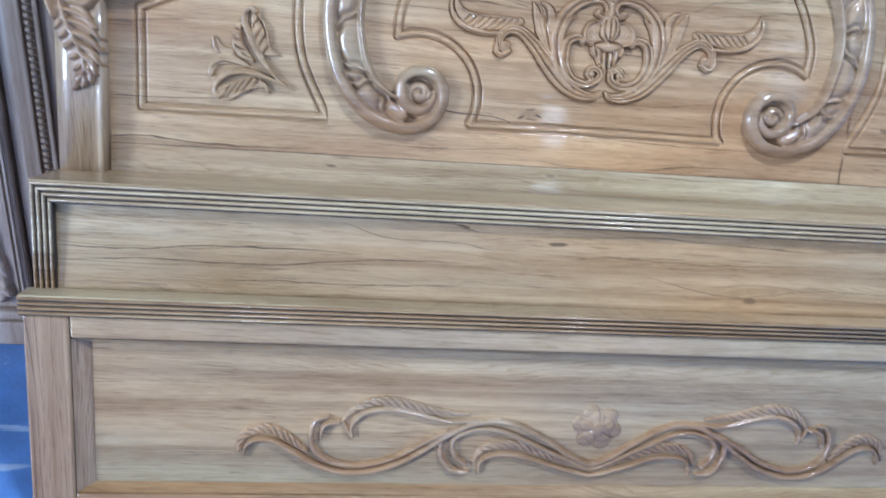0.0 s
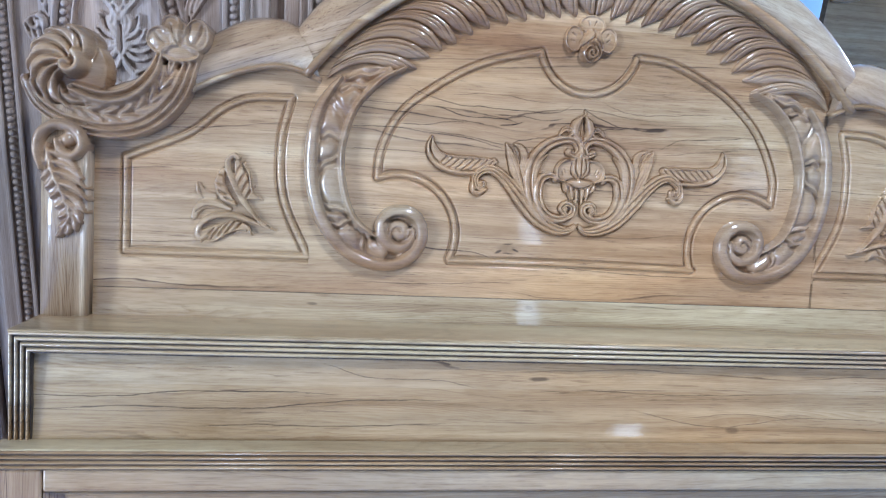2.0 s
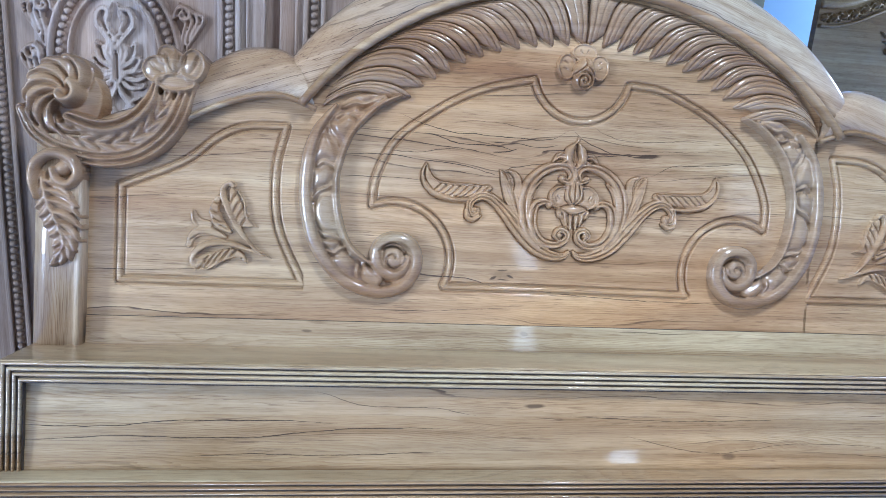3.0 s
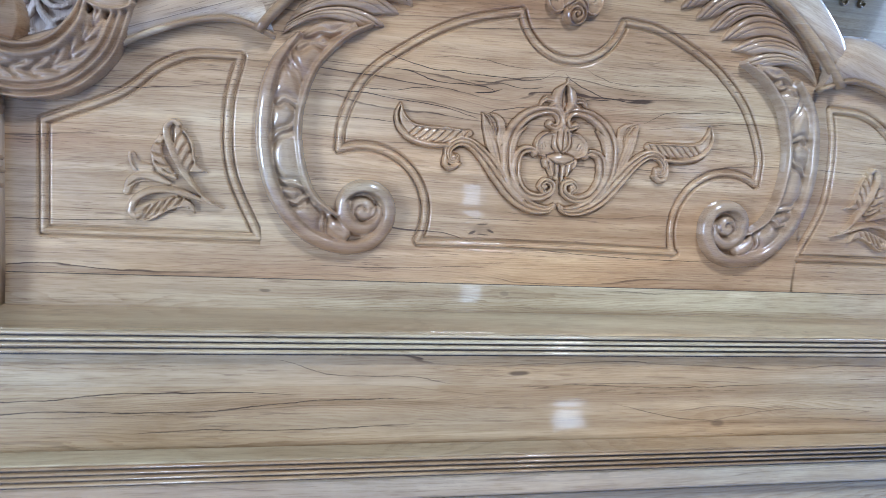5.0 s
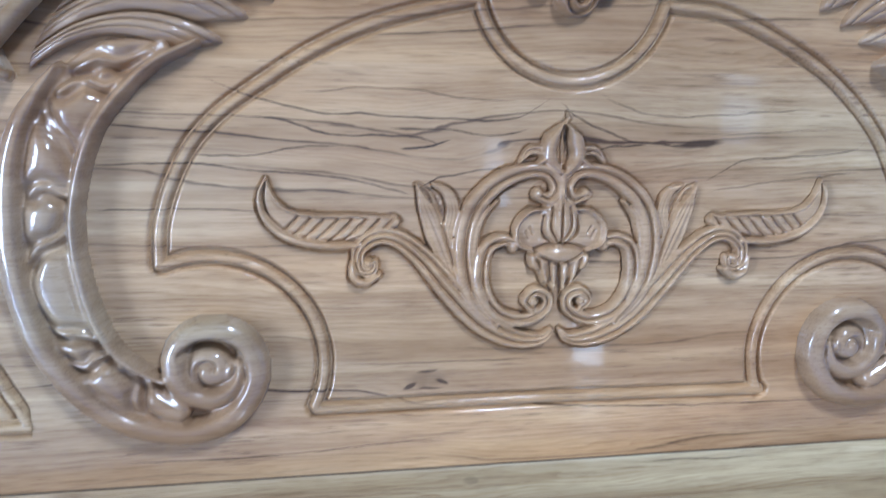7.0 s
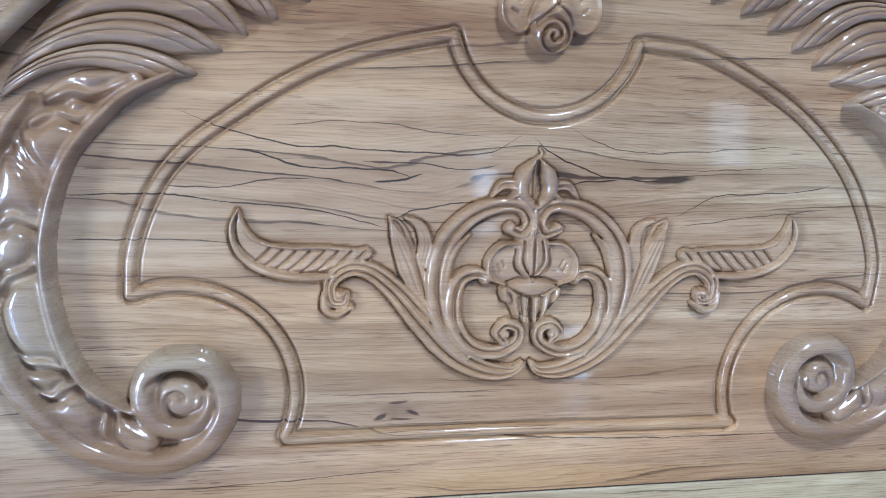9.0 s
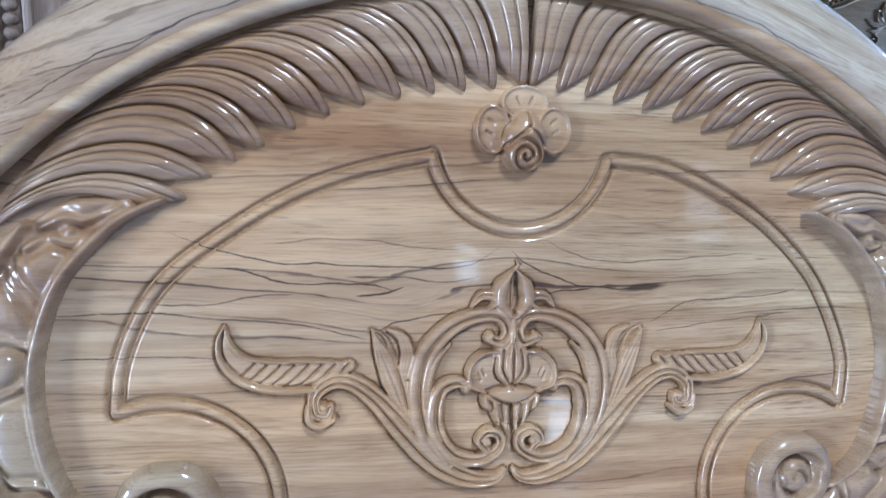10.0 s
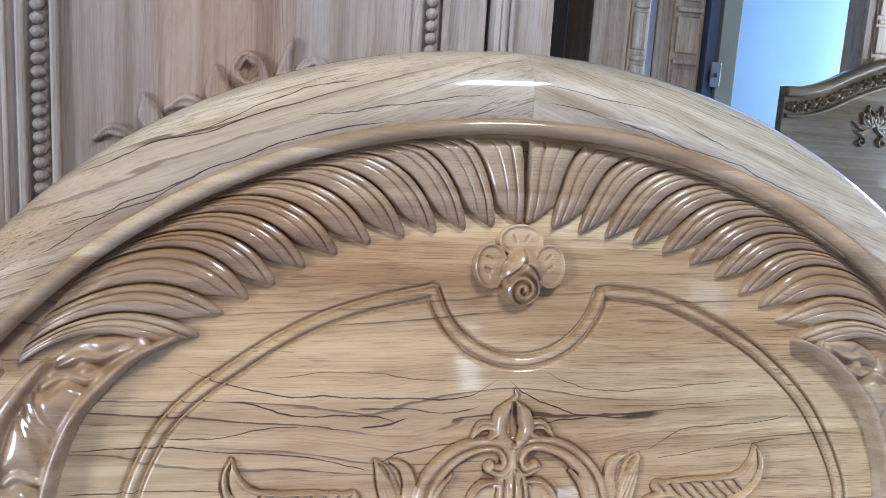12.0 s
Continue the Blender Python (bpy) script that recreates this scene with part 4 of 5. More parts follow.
for sgn in (-1, 1):
    c = Carving(-0.528, -0.270, 1.024, 1.425, 0.0015)
    c.stroke(PODS, POD_R, 0.017, "round", lift=0.001)
    inside = c.solid.copy()
    for twist in TWISTS:
        line = spline(twist, 8)
        gap = distance(c, line)
        side_a = distance(c, line + np.array([0.005, -0.007]))
        c.h -= np.where(inside, 0.013 * np.exp(-(gap / 0.0085) ** 2) + 0.006 * np.exp(-(side_a / 0.0028) ** 2), 0)
        c.h += np.where(inside, 0.0115 * np.exp(-(gap / 0.0032) ** 2), 0)
    c.h = np.where(inside, np.maximum(c.h, 0.002), c.h)
    rim = spline([(-0.452, 1.382), (-0.470, 1.359), (-0.486, 1.333), (-0.497, 1.298), (-0.502, 1.255), (-0.502, 1.214), (-0.495, 1.169), (-0.482, 1.130), (-0.460, 1.095), (-0.430, 1.066), (-0.396, 1.049), (-0.358, 1.043), (-0.324, 1.052), (-0.301, 1.074),
                  (-0.292, 1.102), (-0.300, 1.130), (-0.322, 1.145), (-0.349, 1.144), (-0.367, 1.128), (-0.370, 1.104), (-0.357, 1.083), (-0.334, 1.076), (-0.316, 1.088), (-0.312, 1.108)], 9)
    c.stroke(rim, [0.004, 0.0085, 0.0105, 0.0115, 0.0115, 0.0115, 0.0115, 0.012, 0.012, 0.012, 0.012, 0.0115, 0.011, 0.011, 0.011, 0.010, 0.008], 0.022, "rim")
    c.dome(-SPI_X, SPI_Z, 0.044, 0.044, 0.006, power=0.2)
    c.dome(-0.336, 1.106, 0.023, 0.023, 0.019, power=0.35)
    c.stroke(spiral(-0.336, 1.106, 0.030, 0.004, 150, -330, 60), [0.0030, 0.0026, 0.0018], 0.010, cut=True)
    c.stroke(spline([(-0.336, 1.406), (-0.372, 1.388), (-0.402, 1.360), (-0.425, 1.329), (-0.440, 1.287), (-0.447, 1.245), (-0.444, 1.200), (-0.433, 1.155), (-0.414, 1.122), (-0.378, 1.096)], 9), [0.004, 0.0062, 0.0065, 0.0065, 0.0065, 0.0065, 0.0065, 0.007, 0.006, 0.003], 0.021)
    if sgn > 0:
        c.X, c.x = -c.X[:, ::-1] + 0.004, -c.x[::-1]
        c.h, c.solid = c.h[:, ::-1], c.solid[:, ::-1]
    c.build("c_scroll", teak_carved, headboard, y=-0.0002, off=OFF)

# plumes under the arch
TIP = spline([(-0.334, 1.384), (-0.296, 1.424), (-0.257, 1.449), (-0.208, 1.478), (-0.152, 1.499), (-0.093, 1.512), (-0.040, 1.519), (0.012, 1.526)], 12)
FLUTES, LONG = 12, 52
ACROSS = (0.0, 0.015, 0.04, 0.09, 0.17, 0.27, 0.36, 0.40, 0.42, 0.44, 0.48, 0.58, 0.66, 0.69, 0.71, 0.73, 0.77, 0.84, 0.91, 0.95, 0.975, 0.99)


def plume(sgn, name):
    """Swept blades from the bead to their curled tips; each rises from a sharp step to a soft back."""
    verts, faces = [], []
    steps = [(n + w, w) for n in range(FLUTES) for w in ACROSS] + [(FLUTES, 0.99)]
    rows = len(steps)
    for i, (g, w) in enumerate(steps):
        f = g / FLUTES
        k = f * (len(TIP) - 1)
        k0 = min(int(k), len(TIP) - 2)
        tip = TIP[k0] + (TIP[k0 + 1] - TIP[k0]) * (k - k0)
        x0 = max(-0.492 + 0.02 * f, tip[0] - 0.004 - 0.148 * (1 - f ** 3))
        start = np.array([x0, arch_line([x0], True)[0, 1] - 0.010])
        px = tip[0] - 0.002 - 0.040 * (1 - f ** 3)
        pull = np.array([px, arch_line([px], True)[0, 1] * 0.76 + tip[1] * 0.24])
        low = min(1.0, f * 4.0)
        start = start * low + np.array([-0.474, 1.380]) * (1 - low)
        pull = pull * low + np.array([-0.405, 1.436]) * (1 - low)
        reach = 1.0 - (0.17 * ((0.90 - w) / 0.90) ** 1.25 if w < 0.90 else 0.035 * ((w - 0.90) / 0.09) ** 0.8)
        body = min(1.0, w / 0.07) ** 0.55 * (0.60 + 0.40 * math.sin(math.pi * min(1.0, 0.10 + 0.70 * w))) * min(1.0, (1.0 - w) / 0.06) ** 0.6
        body -= 0.16 * math.exp(-abs(w - 0.42) / 0.016) + 0.34 * math.exp(-abs(w - 0.71) / 0.024)
        for j in range(LONG):
            t = reach * j / (LONG - 1)
            q = (1 - t) ** 2 * start + 2 * t * (1 - t) * pull + t * t * tip
            rise = min(1.0, 0.25 + 3.5 * t) * min(1.0, (1.01 - t / reach) / 0.22) ** 0.5
            if j == LONG - 1:
                rise = -0.1
            verts.append(((q[0] if sgn < 0 else 2 * AX - q[0]), -0.002 - 0.0150 * body * rise if rise > 0 else 0.002, q[1]))
    for i in range(rows - 1):
        for j in range(LONG - 1):
            a = i * LONG + j
            faces.append((a, a + 1, a + LONG + 1, a + LONG) if sgn > 0 else (a, a + LONG, a + LONG + 1, a + 1))
    return mesh_part(name, verts, faces, teak_carved, headboard, off=OFF)


plume(-1, "plume")
plume(1, "plume")

rose = Carving(-0.05, 0.07, 1.430, 1.540, 0.0010)
for px, pz, rx, rz, ph in ((0.009, 1.510, 0.026, 0.018, 0.0075), (-0.024, 1.482, 0.0185, 0.0255, 0.0085), (0.040, 1.483, 0.0190, 0.0250, 0.0085)):
    rose.dome(px, pz, rx, rz, ph, power=0.16)
    rose.stroke([(px + 0.90 * rx * np.cos(a), pz + 0.90 * rz * np.sin(a)) for a in np.linspace(0, 2 * np.pi, 40)], 0.0022, ph * 1.25)
for tick in ([(0.001, 1.515), (0.004, 1.509)], [(0.017, 1.515), (0.014, 1.509)], [(-0.028, 1.492), (-0.022, 1.488)], [(-0.030, 1.480), (-0.024, 1.477)], [(0.042, 1.494), (0.037, 1.490)], [(0.044, 1.483), (0.039, 1.480)]):
    rose.stroke(tick, [0.0013, 0.0009], 0.0040, cut=True)
rose.dome(0.009, 1.474, 0.0235, 0.0290, 0.0200, power=0.42)
rose.dome(0.009, 1.459, 0.0225, 0.0190, 0.0215, power=0.40)
rose.stroke(spline([(0.012, 1.500), (0.012, 1.486), (0.000, 1.475), (-0.012, 1.466), (-0.016, 1.455)], 9), [0.0006, 0.0014, 0.0014, 0.0012, 0.0006], 0.0075, cut=True)
rose.stroke(spline([(0.000, 1.496), (-0.009, 1.486), (-0.014, 1.474)], 9), [0.0006, 0.0012, 0.0006], 0.0055, cut=True)
rose.stroke(spline([(0.012, 1.486), (0.022, 1.478), (0.030, 1.466)], 9), [0.0006, 0.0013, 0.0006], 0.0065, cut=True)
rose.stroke(spiral(0.009, 1.457, 0.0180, 0.0020, 150, -560, 80), [0.0014, 0.0016, 0.0014], 0.0085, cut=True)
rose.build("crown_rose", teak_relief, headboard, y=-0.0006, off=OFF, smooth=1)

# leaf pairs on the side panels
for sgn in (-1, 1):
    c = Carving(-0.725, -0.545, 1.06, 1.245, 0.0011)
    c.tall = 1.25
    rib_a = [(-0.572, 1.107), (-0.591, 1.117), (-0.614, 1.144), (-0.632, 1.174), (-0.645, 1.204), (-0.646, 1.222), (-0.637, 1.231), (-0.629, 1.226)]
    rib_b = [(-0.558, 1.098), (-0.598, 1.113), (-0.638, 1.124), (-0.670, 1.121), (-0.692, 1.106), (-0.698, 1.089), (-0.690, 1.080), (-0.680, 1.086)]
    c.stroke(spline([(-0.698, 1.176), (-0.690, 1.160), (-0.672, 1.156)], 8), [0.0060, 0.0095, 0.0080], 0.0032, "flat")
    c.stroke(spline([(-0.699, 1.178), (-0.697, 1.164), (-0.690, 1.152)], 8), [0.0012, 0.0018, 0.0012], 0.0070)
    # blades either side of the upper rib
    c.stroke(spline([(-0.631, 1.218), (-0.624, 1.192), (-0.614, 1.166), (-0.590, 1.155)], 10), [0.0060, 0.0120, 0.0125, 0.0012], 0.0062, "flat")
    c.stroke(spline([(-0.655, 1.205), (-0.661, 1.182), (-0.653, 1.160), (-0.632, 1.143)], 10), [0.0050, 0.0095, 0.0105, 0.0030], 0.0060, "flat")
    for x, z in ((-0.628, 1.211), (-0.622, 1.197), (-0.616, 1.183), (-0.609, 1.169)):
        c.stroke(spline([(x + 0.010, z + 0.009), (x, z - 0.004), (x - 0.008, z - 0.022)], 7), [0.0016, 0.0019, 0.0008], 0.0055, cut=True)
    for x, z in ((-0.657, 1.196), (-0.660, 1.180), (-0.654, 1.164), (-0.642, 1.152)):
        c.stroke(spline([(x - 0.008, z + 0.003), (x + 0.002, z - 0.002), (x + 0.014, z - 0.004)], 7), [0.0015, 0.0017, 0.0008], 0.0050, cut=True)
    # blade and lobe of the lower rib
    c.stroke(spline([(-0.686, 1.086), (-0.662, 1.094), (-0.634, 1.105), (-0.612, 1.103), (-0.602, 1.090)], 10), [0.0120, 0.0130, 0.0105, 0.0075, 0.0010], 0.0062, "flat")
    c.stroke(spline([(-0.704, 1.118), (-0.695, 1.138), (-0.670, 1.143), (-0.640, 1.134)], 10), [0.0060, 0.0085, 0.0085, 0.0030], 0.0055, "flat")
    for x, z in ((-0.676, 1.088), (-0.663, 1.094), (-0.650, 1.100), (-0.637, 1.105), (-0.624, 1.106)):
        c.stroke(spline([(x - 0.010, z - 0.013), (x - 0.003, z - 0.003), (x + 0.008, z + 0.012)], 7), [0.0016, 0.0019, 0.0008], 0.0055, cut=True)
    c.stroke(spline([(-0.700, 1.128), (-0.682, 1.138), (-0.655, 1.134)], 7), [0.0010, 0.0016, 0.0008], 0.0042, cut=True)
    c.h = np.where(c.solid, np.maximum(c.h, 0.0008), c.h)
    for edge in ([(-0.622, 1.219), (-0.610, 1.200), (-0.606, 1.180), (-0.600, 1.162), (-0.583, 1.153)], [(-0.692, 1.073), (-0.669, 1.076), (-0.646, 1.090), (-0.621, 1.099), (-0.601, 1.088)]):
        c.stroke(spline(edge, 8), [0.0010, 0.0019, 0.0019, 0.0017, 0.0006], 0.0070)
    c.stroke(spline(rib_a, 10), [0.0008, 0.0028, 0.0048, 0.0056, 0.0058, 0.0058, 0.0056, 0.0045], 0.0105, "rim")
    c.stroke(spline(rib_b, 10), [0.0006, 0.0030, 0.0048, 0.0058, 0.0062, 0.0062, 0.0058, 0.0045], 0.0105, "rim")
    if sgn > 0:
        c.X, c.x = -c.X[:, ::-1] + AX, -c.x[::-1]
        c.h, c.solid = c.h[:, ::-1], c.solid[:, ::-1]
    c.build("leaf_spray", teak_relief, headboard, y=-0.0002, off=OFF, smooth=1)

# hanging leaf on each post, and the scrolled corner above it
for sgn in (-1, 1):
    c = Carving(-0.985, -0.865, 1.06, 1.31, 0.0016)
    rib = [(-0.940, 1.225), (-0.930, 1.185), (-0.912, 1.145), (-0.903, 1.110), (-0.924, 1.074)]
    c.stroke(spline(rib, 10), [0.012, 0.024, 0.027, 0.022, 0.002], 0.006)
    c.fronds(rib, [(-0.898, 1.205), (-0.879, 1.170), (-0.876, 1.125), (-0.892, 1.085), (-0.924, 1.074)], 9, 0.0072, 0.014)
    c.fronds(rib, [(-0.956, 1.200), (-0.950, 1.170), (-0.934, 1.140), (-0.921, 1.105), (-0.926, 1.074)], 8, 0.0068, 0.013)
    c.stroke(spline(rib, 10), [0.004, 0.0034, 0.003, 0.002], 0.016)
    c.stroke(spline([(-0.948, 1.190), (-0.956, 1.220), (-0.950, 1.250), (-0.925, 1.267), (-0.896, 1.260), (-0.883, 1.236), (-0.896, 1.216), (-0.916, 1.222), (-0.924, 1.240)], 9), [0.005, 0.009, 0.011, 0.011, 0.011, 0.010, 0.009, 0.007], 0.021)
    c.dome(-0.907, 1.242, 0.015, 0.014, 0.020)
    if sgn > 0:
        c.X, c.x = -c.X[:, ::-1], -c.x[::-1]
        c.h, c.solid = c.h[:, ::-1], c.solid[:, ::-1]
    c.build("post_leaf", teak_carved, headboard, y=-0.030, back=0.02, off=OFF)

    c = Carving(-1.00, -0.655, 1.240, 1.475, 0.0016)
    c.dome(-0.912, 1.362, 0.060, 0.064, 0.006, power=0.2)
    cup = spline([(-0.978, 1.340), (-0.955, 1.300), (-0.905, 1.272), (-0.840, 1.262), (-0.780, 1.278), (-0.732, 1.325), (-0.706, 1.392)], 12)
    c.stroke(cup, [0.010, 0.013, 0.015, 0.016, 0.017, 0.017, 0.014], 0.026, "reeded", lift=0.004)
    inner_cup = spline([(-0.930, 1.318), (-0.880, 1.296), (-0.830, 1.288), (-0.785, 1.305), (-0.752, 1.348), (-0.735, 1.395)], 12)
    c.stroke(inner_cup, [0.012, 0.018, 0.021, 0.021, 0.018, 0.008], 0.020, "leaf", n=9, lift=0.008)
    c.stroke(spline([(-0.900, 1.330), (-0.850, 1.316), (-0.805, 1.328), (-0.772, 1.362), (-0.757, 1.402)], 12), [0.010, 0.014, 0.015, 0.013, 0.007], 0.034, "grooved", lift=0.004)
    def flute_line(a0, far):
        out = []
        for t in np.linspace(0.06, 1, 22):
            a = np.radians(a0 - 75 * (1 - t))
            rr = 0.008 + far * np.sin(np.pi / 2 * t)
            out.append((-0.908 + rr * np.cos(a), 1.366 + rr * np.sin(a)))
        return out

    for k in range(7):
        c.stroke(flute_line(95 + 30 * k, 0.052), [0.004, 0.008, 0.012, 0.015, 0.013], 0.024, "round", lift=0.003)
    for k in range(8):
        c.stroke(flute_line(80 + 30 * k, 0.060), [0.0015, 0.0022, 0.0028, 0.0028], 0.014, cut=True)
    c.h = np.maximum(c.h, 0)
    c.stroke(spiral(-0.908, 1.370, 0.022, 0.005, 60, -240, 50), [0.009, 0.010, 0.008, 0.005], 0.036, lift=0.006)
    c.dome(-0.908, 1.370, 0.009, 0.010, 0.040)
    # blossom at the end of the cup: three cupped petals round a pointed bud
    for px, pz, rx, rz, ph in ((-0.725, 1.398, 0.036, 0.015, 0.034), (-0.760, 1.420, 0.024, 0.024, 0.032), (-0.698, 1.430, 0.022, 0.030, 0.034), (-0.742, 1.446, 0.017, 0.018, 0.030)):
        c.dome(px, pz, rx, rz, ph, power=0.22)
        c.stroke([(px + 0.90 * rx * np.cos(a), pz + 0.90 * rz * np.sin(a)) for a in np.linspace(0, 2 * np.pi, 40)], 0.0026, ph * 1.10)
    c.dome(-0.728, 1.428, 0.020, 0.028, 0.042, power=0.40)
    for cutline in ([(-0.727, 1.456), (-0.722, 1.436), (-0.726, 1.410)], [(-0.745, 1.446), (-0.738, 1.430), (-0.727, 1.412)], [(-0.711, 1.448), (-0.715, 1.432), (-0.725, 1.412)], [(-0.690, 1.446), (-0.694, 1.430), (-0.702, 1.416)], [(-0.768, 1.430), (-0.760, 1.420), (-0.750, 1.414)]):
        c.stroke(spline(cutline, 8), [0.001, 0.0022, 0.0012], 0.009, cut=True)
    if sgn > 0:
        c.X, c.x = -c.X[:, ::-1] + AX, -c.x[::-1]
        c.h, c.solid = c.h[:, ::-1], c.solid[:, ::-1]
    c.build("corner_scroll", teak_carved, headboard, y=-0.012, back=0.045, off=OFF)

# ---- footboard standing against it ----
footboard = thing("footboard", "low carved varnished teak footboard propped before the headboard", "footboard", board_place)
FY = -0.190
FH = 0.963
extrude_x("top_cap", [(-0.1485, 0.758), (FY + 0.003, 0.7565), (FY - 0.0005, 0.7553), (FY - 0.0005, 0.7540), (FY + 0.0135, 0.7535), (FY + 0.0135, 0.744), (-0.1485, 0.744)], -FH, FH, teak_shelf, footboard, off=OFF)
reeded("top_moulding", [(-FH, 0.7550), (0, 0.7550), (FH, 0.7550)], -1, footboard, teak_reed, FY, count=4, pitch=0.0080)
box("top_rail", (-0.887, FY + 0.002, 0.686), (0.887, -0.150, 0.7225), teak_rail, footboard, bevel=0.004, off=OFF)
for sgn in (-1, 1):
    a, b = sorted((sgn * 0.958, sgn * 0.888))
    box("stile", (a, FY + 0.001, 0.378), (b, -0.150, 0.7225), teak_upright, footboard, bevel=0.004, off=OFF)
box("top_backing", (-0.955, FY + 0.0135, 0.723), (0.955, -0.150, 0.7435), teak_rail, footboard, bevel=0, off=OFF)
box("bottom_rail", (-0.887, FY + 0.002, 0.378), (0.887, -0.150, 0.410), teak_rail, footboard, bevel=0.004, off=OFF)
box("field", (-0.90, FY + 0.022, 0.395), (0.90, -0.151, 0.70), wood("teak_field", (0.50, 0.405, 0.265), (0.40, 0.300, 0.180), DARK, shift=(12.0, 0, 5.1), lines=0.6), footboard, bevel=0.002, off=OFF)
# sloped margin round the field
m = 0.026
quad = [(-0.8865, 0.685), (0.8865, 0.685), (0.8865, 0.411), (-0.8865, 0.411)]
inn = [(-0.8865 + m, 0.685 - 0.010), (0.8865 - m, 0.685 - 0.010), (0.8865 - m, 0.411 + 0.012), (-0.8865 + m, 0.411 + 0.012)]
vs = [(x, FY + 0.005, z) for x, z in quad] + [(x, FY + 0.0215, z) for x, z in inn]
for j in range(4):
    k = (j + 1) % 4
    mesh_part("field_margin", [vs[j], vs[k], vs[4 + k], vs[4 + j]], [(0, 1, 2, 3)], teak_upright if j % 2 else teak_rail, footboard, smooth=False, off=OFF)


def foot_xz(pts, mirror):
    p = np.array(pts, float) * MM
    if mirror:
        p[:, 0] = -0.90 * p[:, 0]
    return spline(p + np.array([0.006, 0.530]), 10)


c = Carving(-0.65, 0.66, 0.435, 0.600, 0.0014)
for m_ in (False, True):
    Q = lambda pts: foot_xz(pts, m_)
    # feathered backs of the three leaves, then their smooth rims
    c.stroke(Q([(-630, -46), (-624, -22), (-606, -8), (-577, -4), (-545, -20), (-512, -46)]), [0.003, 0.0085, 0.0100, 0.0095, 0.0080, 0.003], 0.0070, "rope", n=11)
    c.stroke(Q([(-452, 15), (-429, 38), (-390, 52), (-341, 47), (-290, 35), (-229, 30)]), [0.003, 0.0080, 0.0100, 0.0090, 0.0065, 0.002], 0.0070, "rope", n=15)
    c.stroke(Q([(-217, -60), (-203, -37), (-168, -27), (-126, -30), (-78, -48), (-22, -70)]), [0.003, 0.0080, 0.0090, 0.0085, 0.0065, 0.002], 0.0070, "rope", n=14)
    c.stroke(Q([(-434, -17), (-436, 7), (-414, 29), (-370, 37), (-319, 28), (-262, 16), (-210, 22)]), [0.0015, 0.0050, 0.0055, 0.0050, 0.0046, 0.0044, 0.002], 0.0088)
    c.stroke(Q([(-437, -15), (-446, 0), (-452, 12)]), [0.0020, 0.0042, 0.0030], 0.0070)
    c.stroke(Q([(-207, -84), (-204, -59), (-177, -47), (-130, -49), (-75, -66), (-14, -82), (6, -84)]), [0.0015, 0.0050, 0.0052, 0.0048, 0.0046, 0.0040], 0.0088)
    # the long stem and the loops that turn back from it
    c.stroke(Q([(-478, 22), (-497, 15), (-506, -8), (-501, -38), (-474, -62), (-424, -70), (-365, -56), (-316, -29), (-268, -2)]), [0.0035, 0.0055, 0.0058, 0.0058, 0.0056, 0.0055, 0.0052, 0.0048, 0.0030], 0.0095)
    c.stroke(Q([(-460, 12), (-474, 10), (-486, 2), (-490, -20)]), [0.0055, 0.0050, 0.0040, 0.0015], 0.0100)
    c.stroke(Q([(-619, -54), (-618, -37), (-602, -24), (-573, -25), (-539, -43), (-504, -66), (-464, -81), (-414, -83), (-359, -68), (-310, -40), (-267, -10), (-228, 11), (-187, 19), (-145, 12), (-102, -9), (-46, -43), (-14, -58), (6, -61)]), [0.0015, 0.0052, 0.0056, 0.0056, 0.0058, 0.0060, 0.0060, 0.0060, 0.0058, 0.0058, 0.0058, 0.0058, 0.0058, 0.0058, 0.0056, 0.0056, 0.0056], 0.0105)
    c.stroke(Q([(-226, -79), (-250, -78), (-268, -64), (-279, -40), (-274, -12), (-250, 4)]), [0.0035, 0.0058, 0.0060, 0.0058, 0.0052, 0.0030], 0.0095)
    c.stroke(Q([(-235, -64), (-252, -48), (-258, -25), (-244, -8), (-207, 3), (-165, -2), (-111, -25), (-45, -54), (-14, -68), (6, -71)]), [0.0055, 0.0052, 0.0050, 0.0050, 0.0050, 0.0048, 0.0048, 0.0048, 0.0048], 0.0090)
c.dome(0.010, 0.540, 0.047, 0.044, 0.0060, petals=6, deep=0.20, turn=0.2, power=0.30)
c.dome(0.010, 0.540, 0.031, 0.030, 0.0045, lift=0.0055, petals=5, deep=0.22, turn=0.9, power=0.35)
c.dome(0.010, 0.540, 0.015, 0.015, 0.0045, lift=0.0085, power=0.5)
for k in range(6):
    a = 1.0472 * k + 0.2
    c.stroke([(0.010 + r * np.cos(a + 8 * r), 0.540 + r * np.sin(a + 8 * r)) for r in np.linspace(0.012, 0.037, 8)], [0.0010, 0.0014], 0.0045, cut=True)
c.h = np.where(c.solid, np.maximum(c.h, 0.0006), c.h)
c.build("scroll_carving", teak_carved, footboard, y=FY + 0.0222, off=OFF, smooth=1)

# ---- pale wardrobe behind ----
WY = 0.45
pale = thing("wardrobe", "pale unvarnished carved wooden wardrobe with beaded double doors", "wardrobe", pose(-0.585, WY, 0))
WH = 1.9
box("body", (-0.655, 0.03, 0.06), (0.655, 0.60, WH), pale_wood, pale)
box("plinth", (-0.665, -0.035, 0.0), (0.665, 0.60, 0.06), pale_wood, pale, bevel=0.006)
box("plinth_cap", (-0.660, -0.028, 0.0605), (0.660, 0.60, 0.085), pale_wood, pale, bevel=0.008)


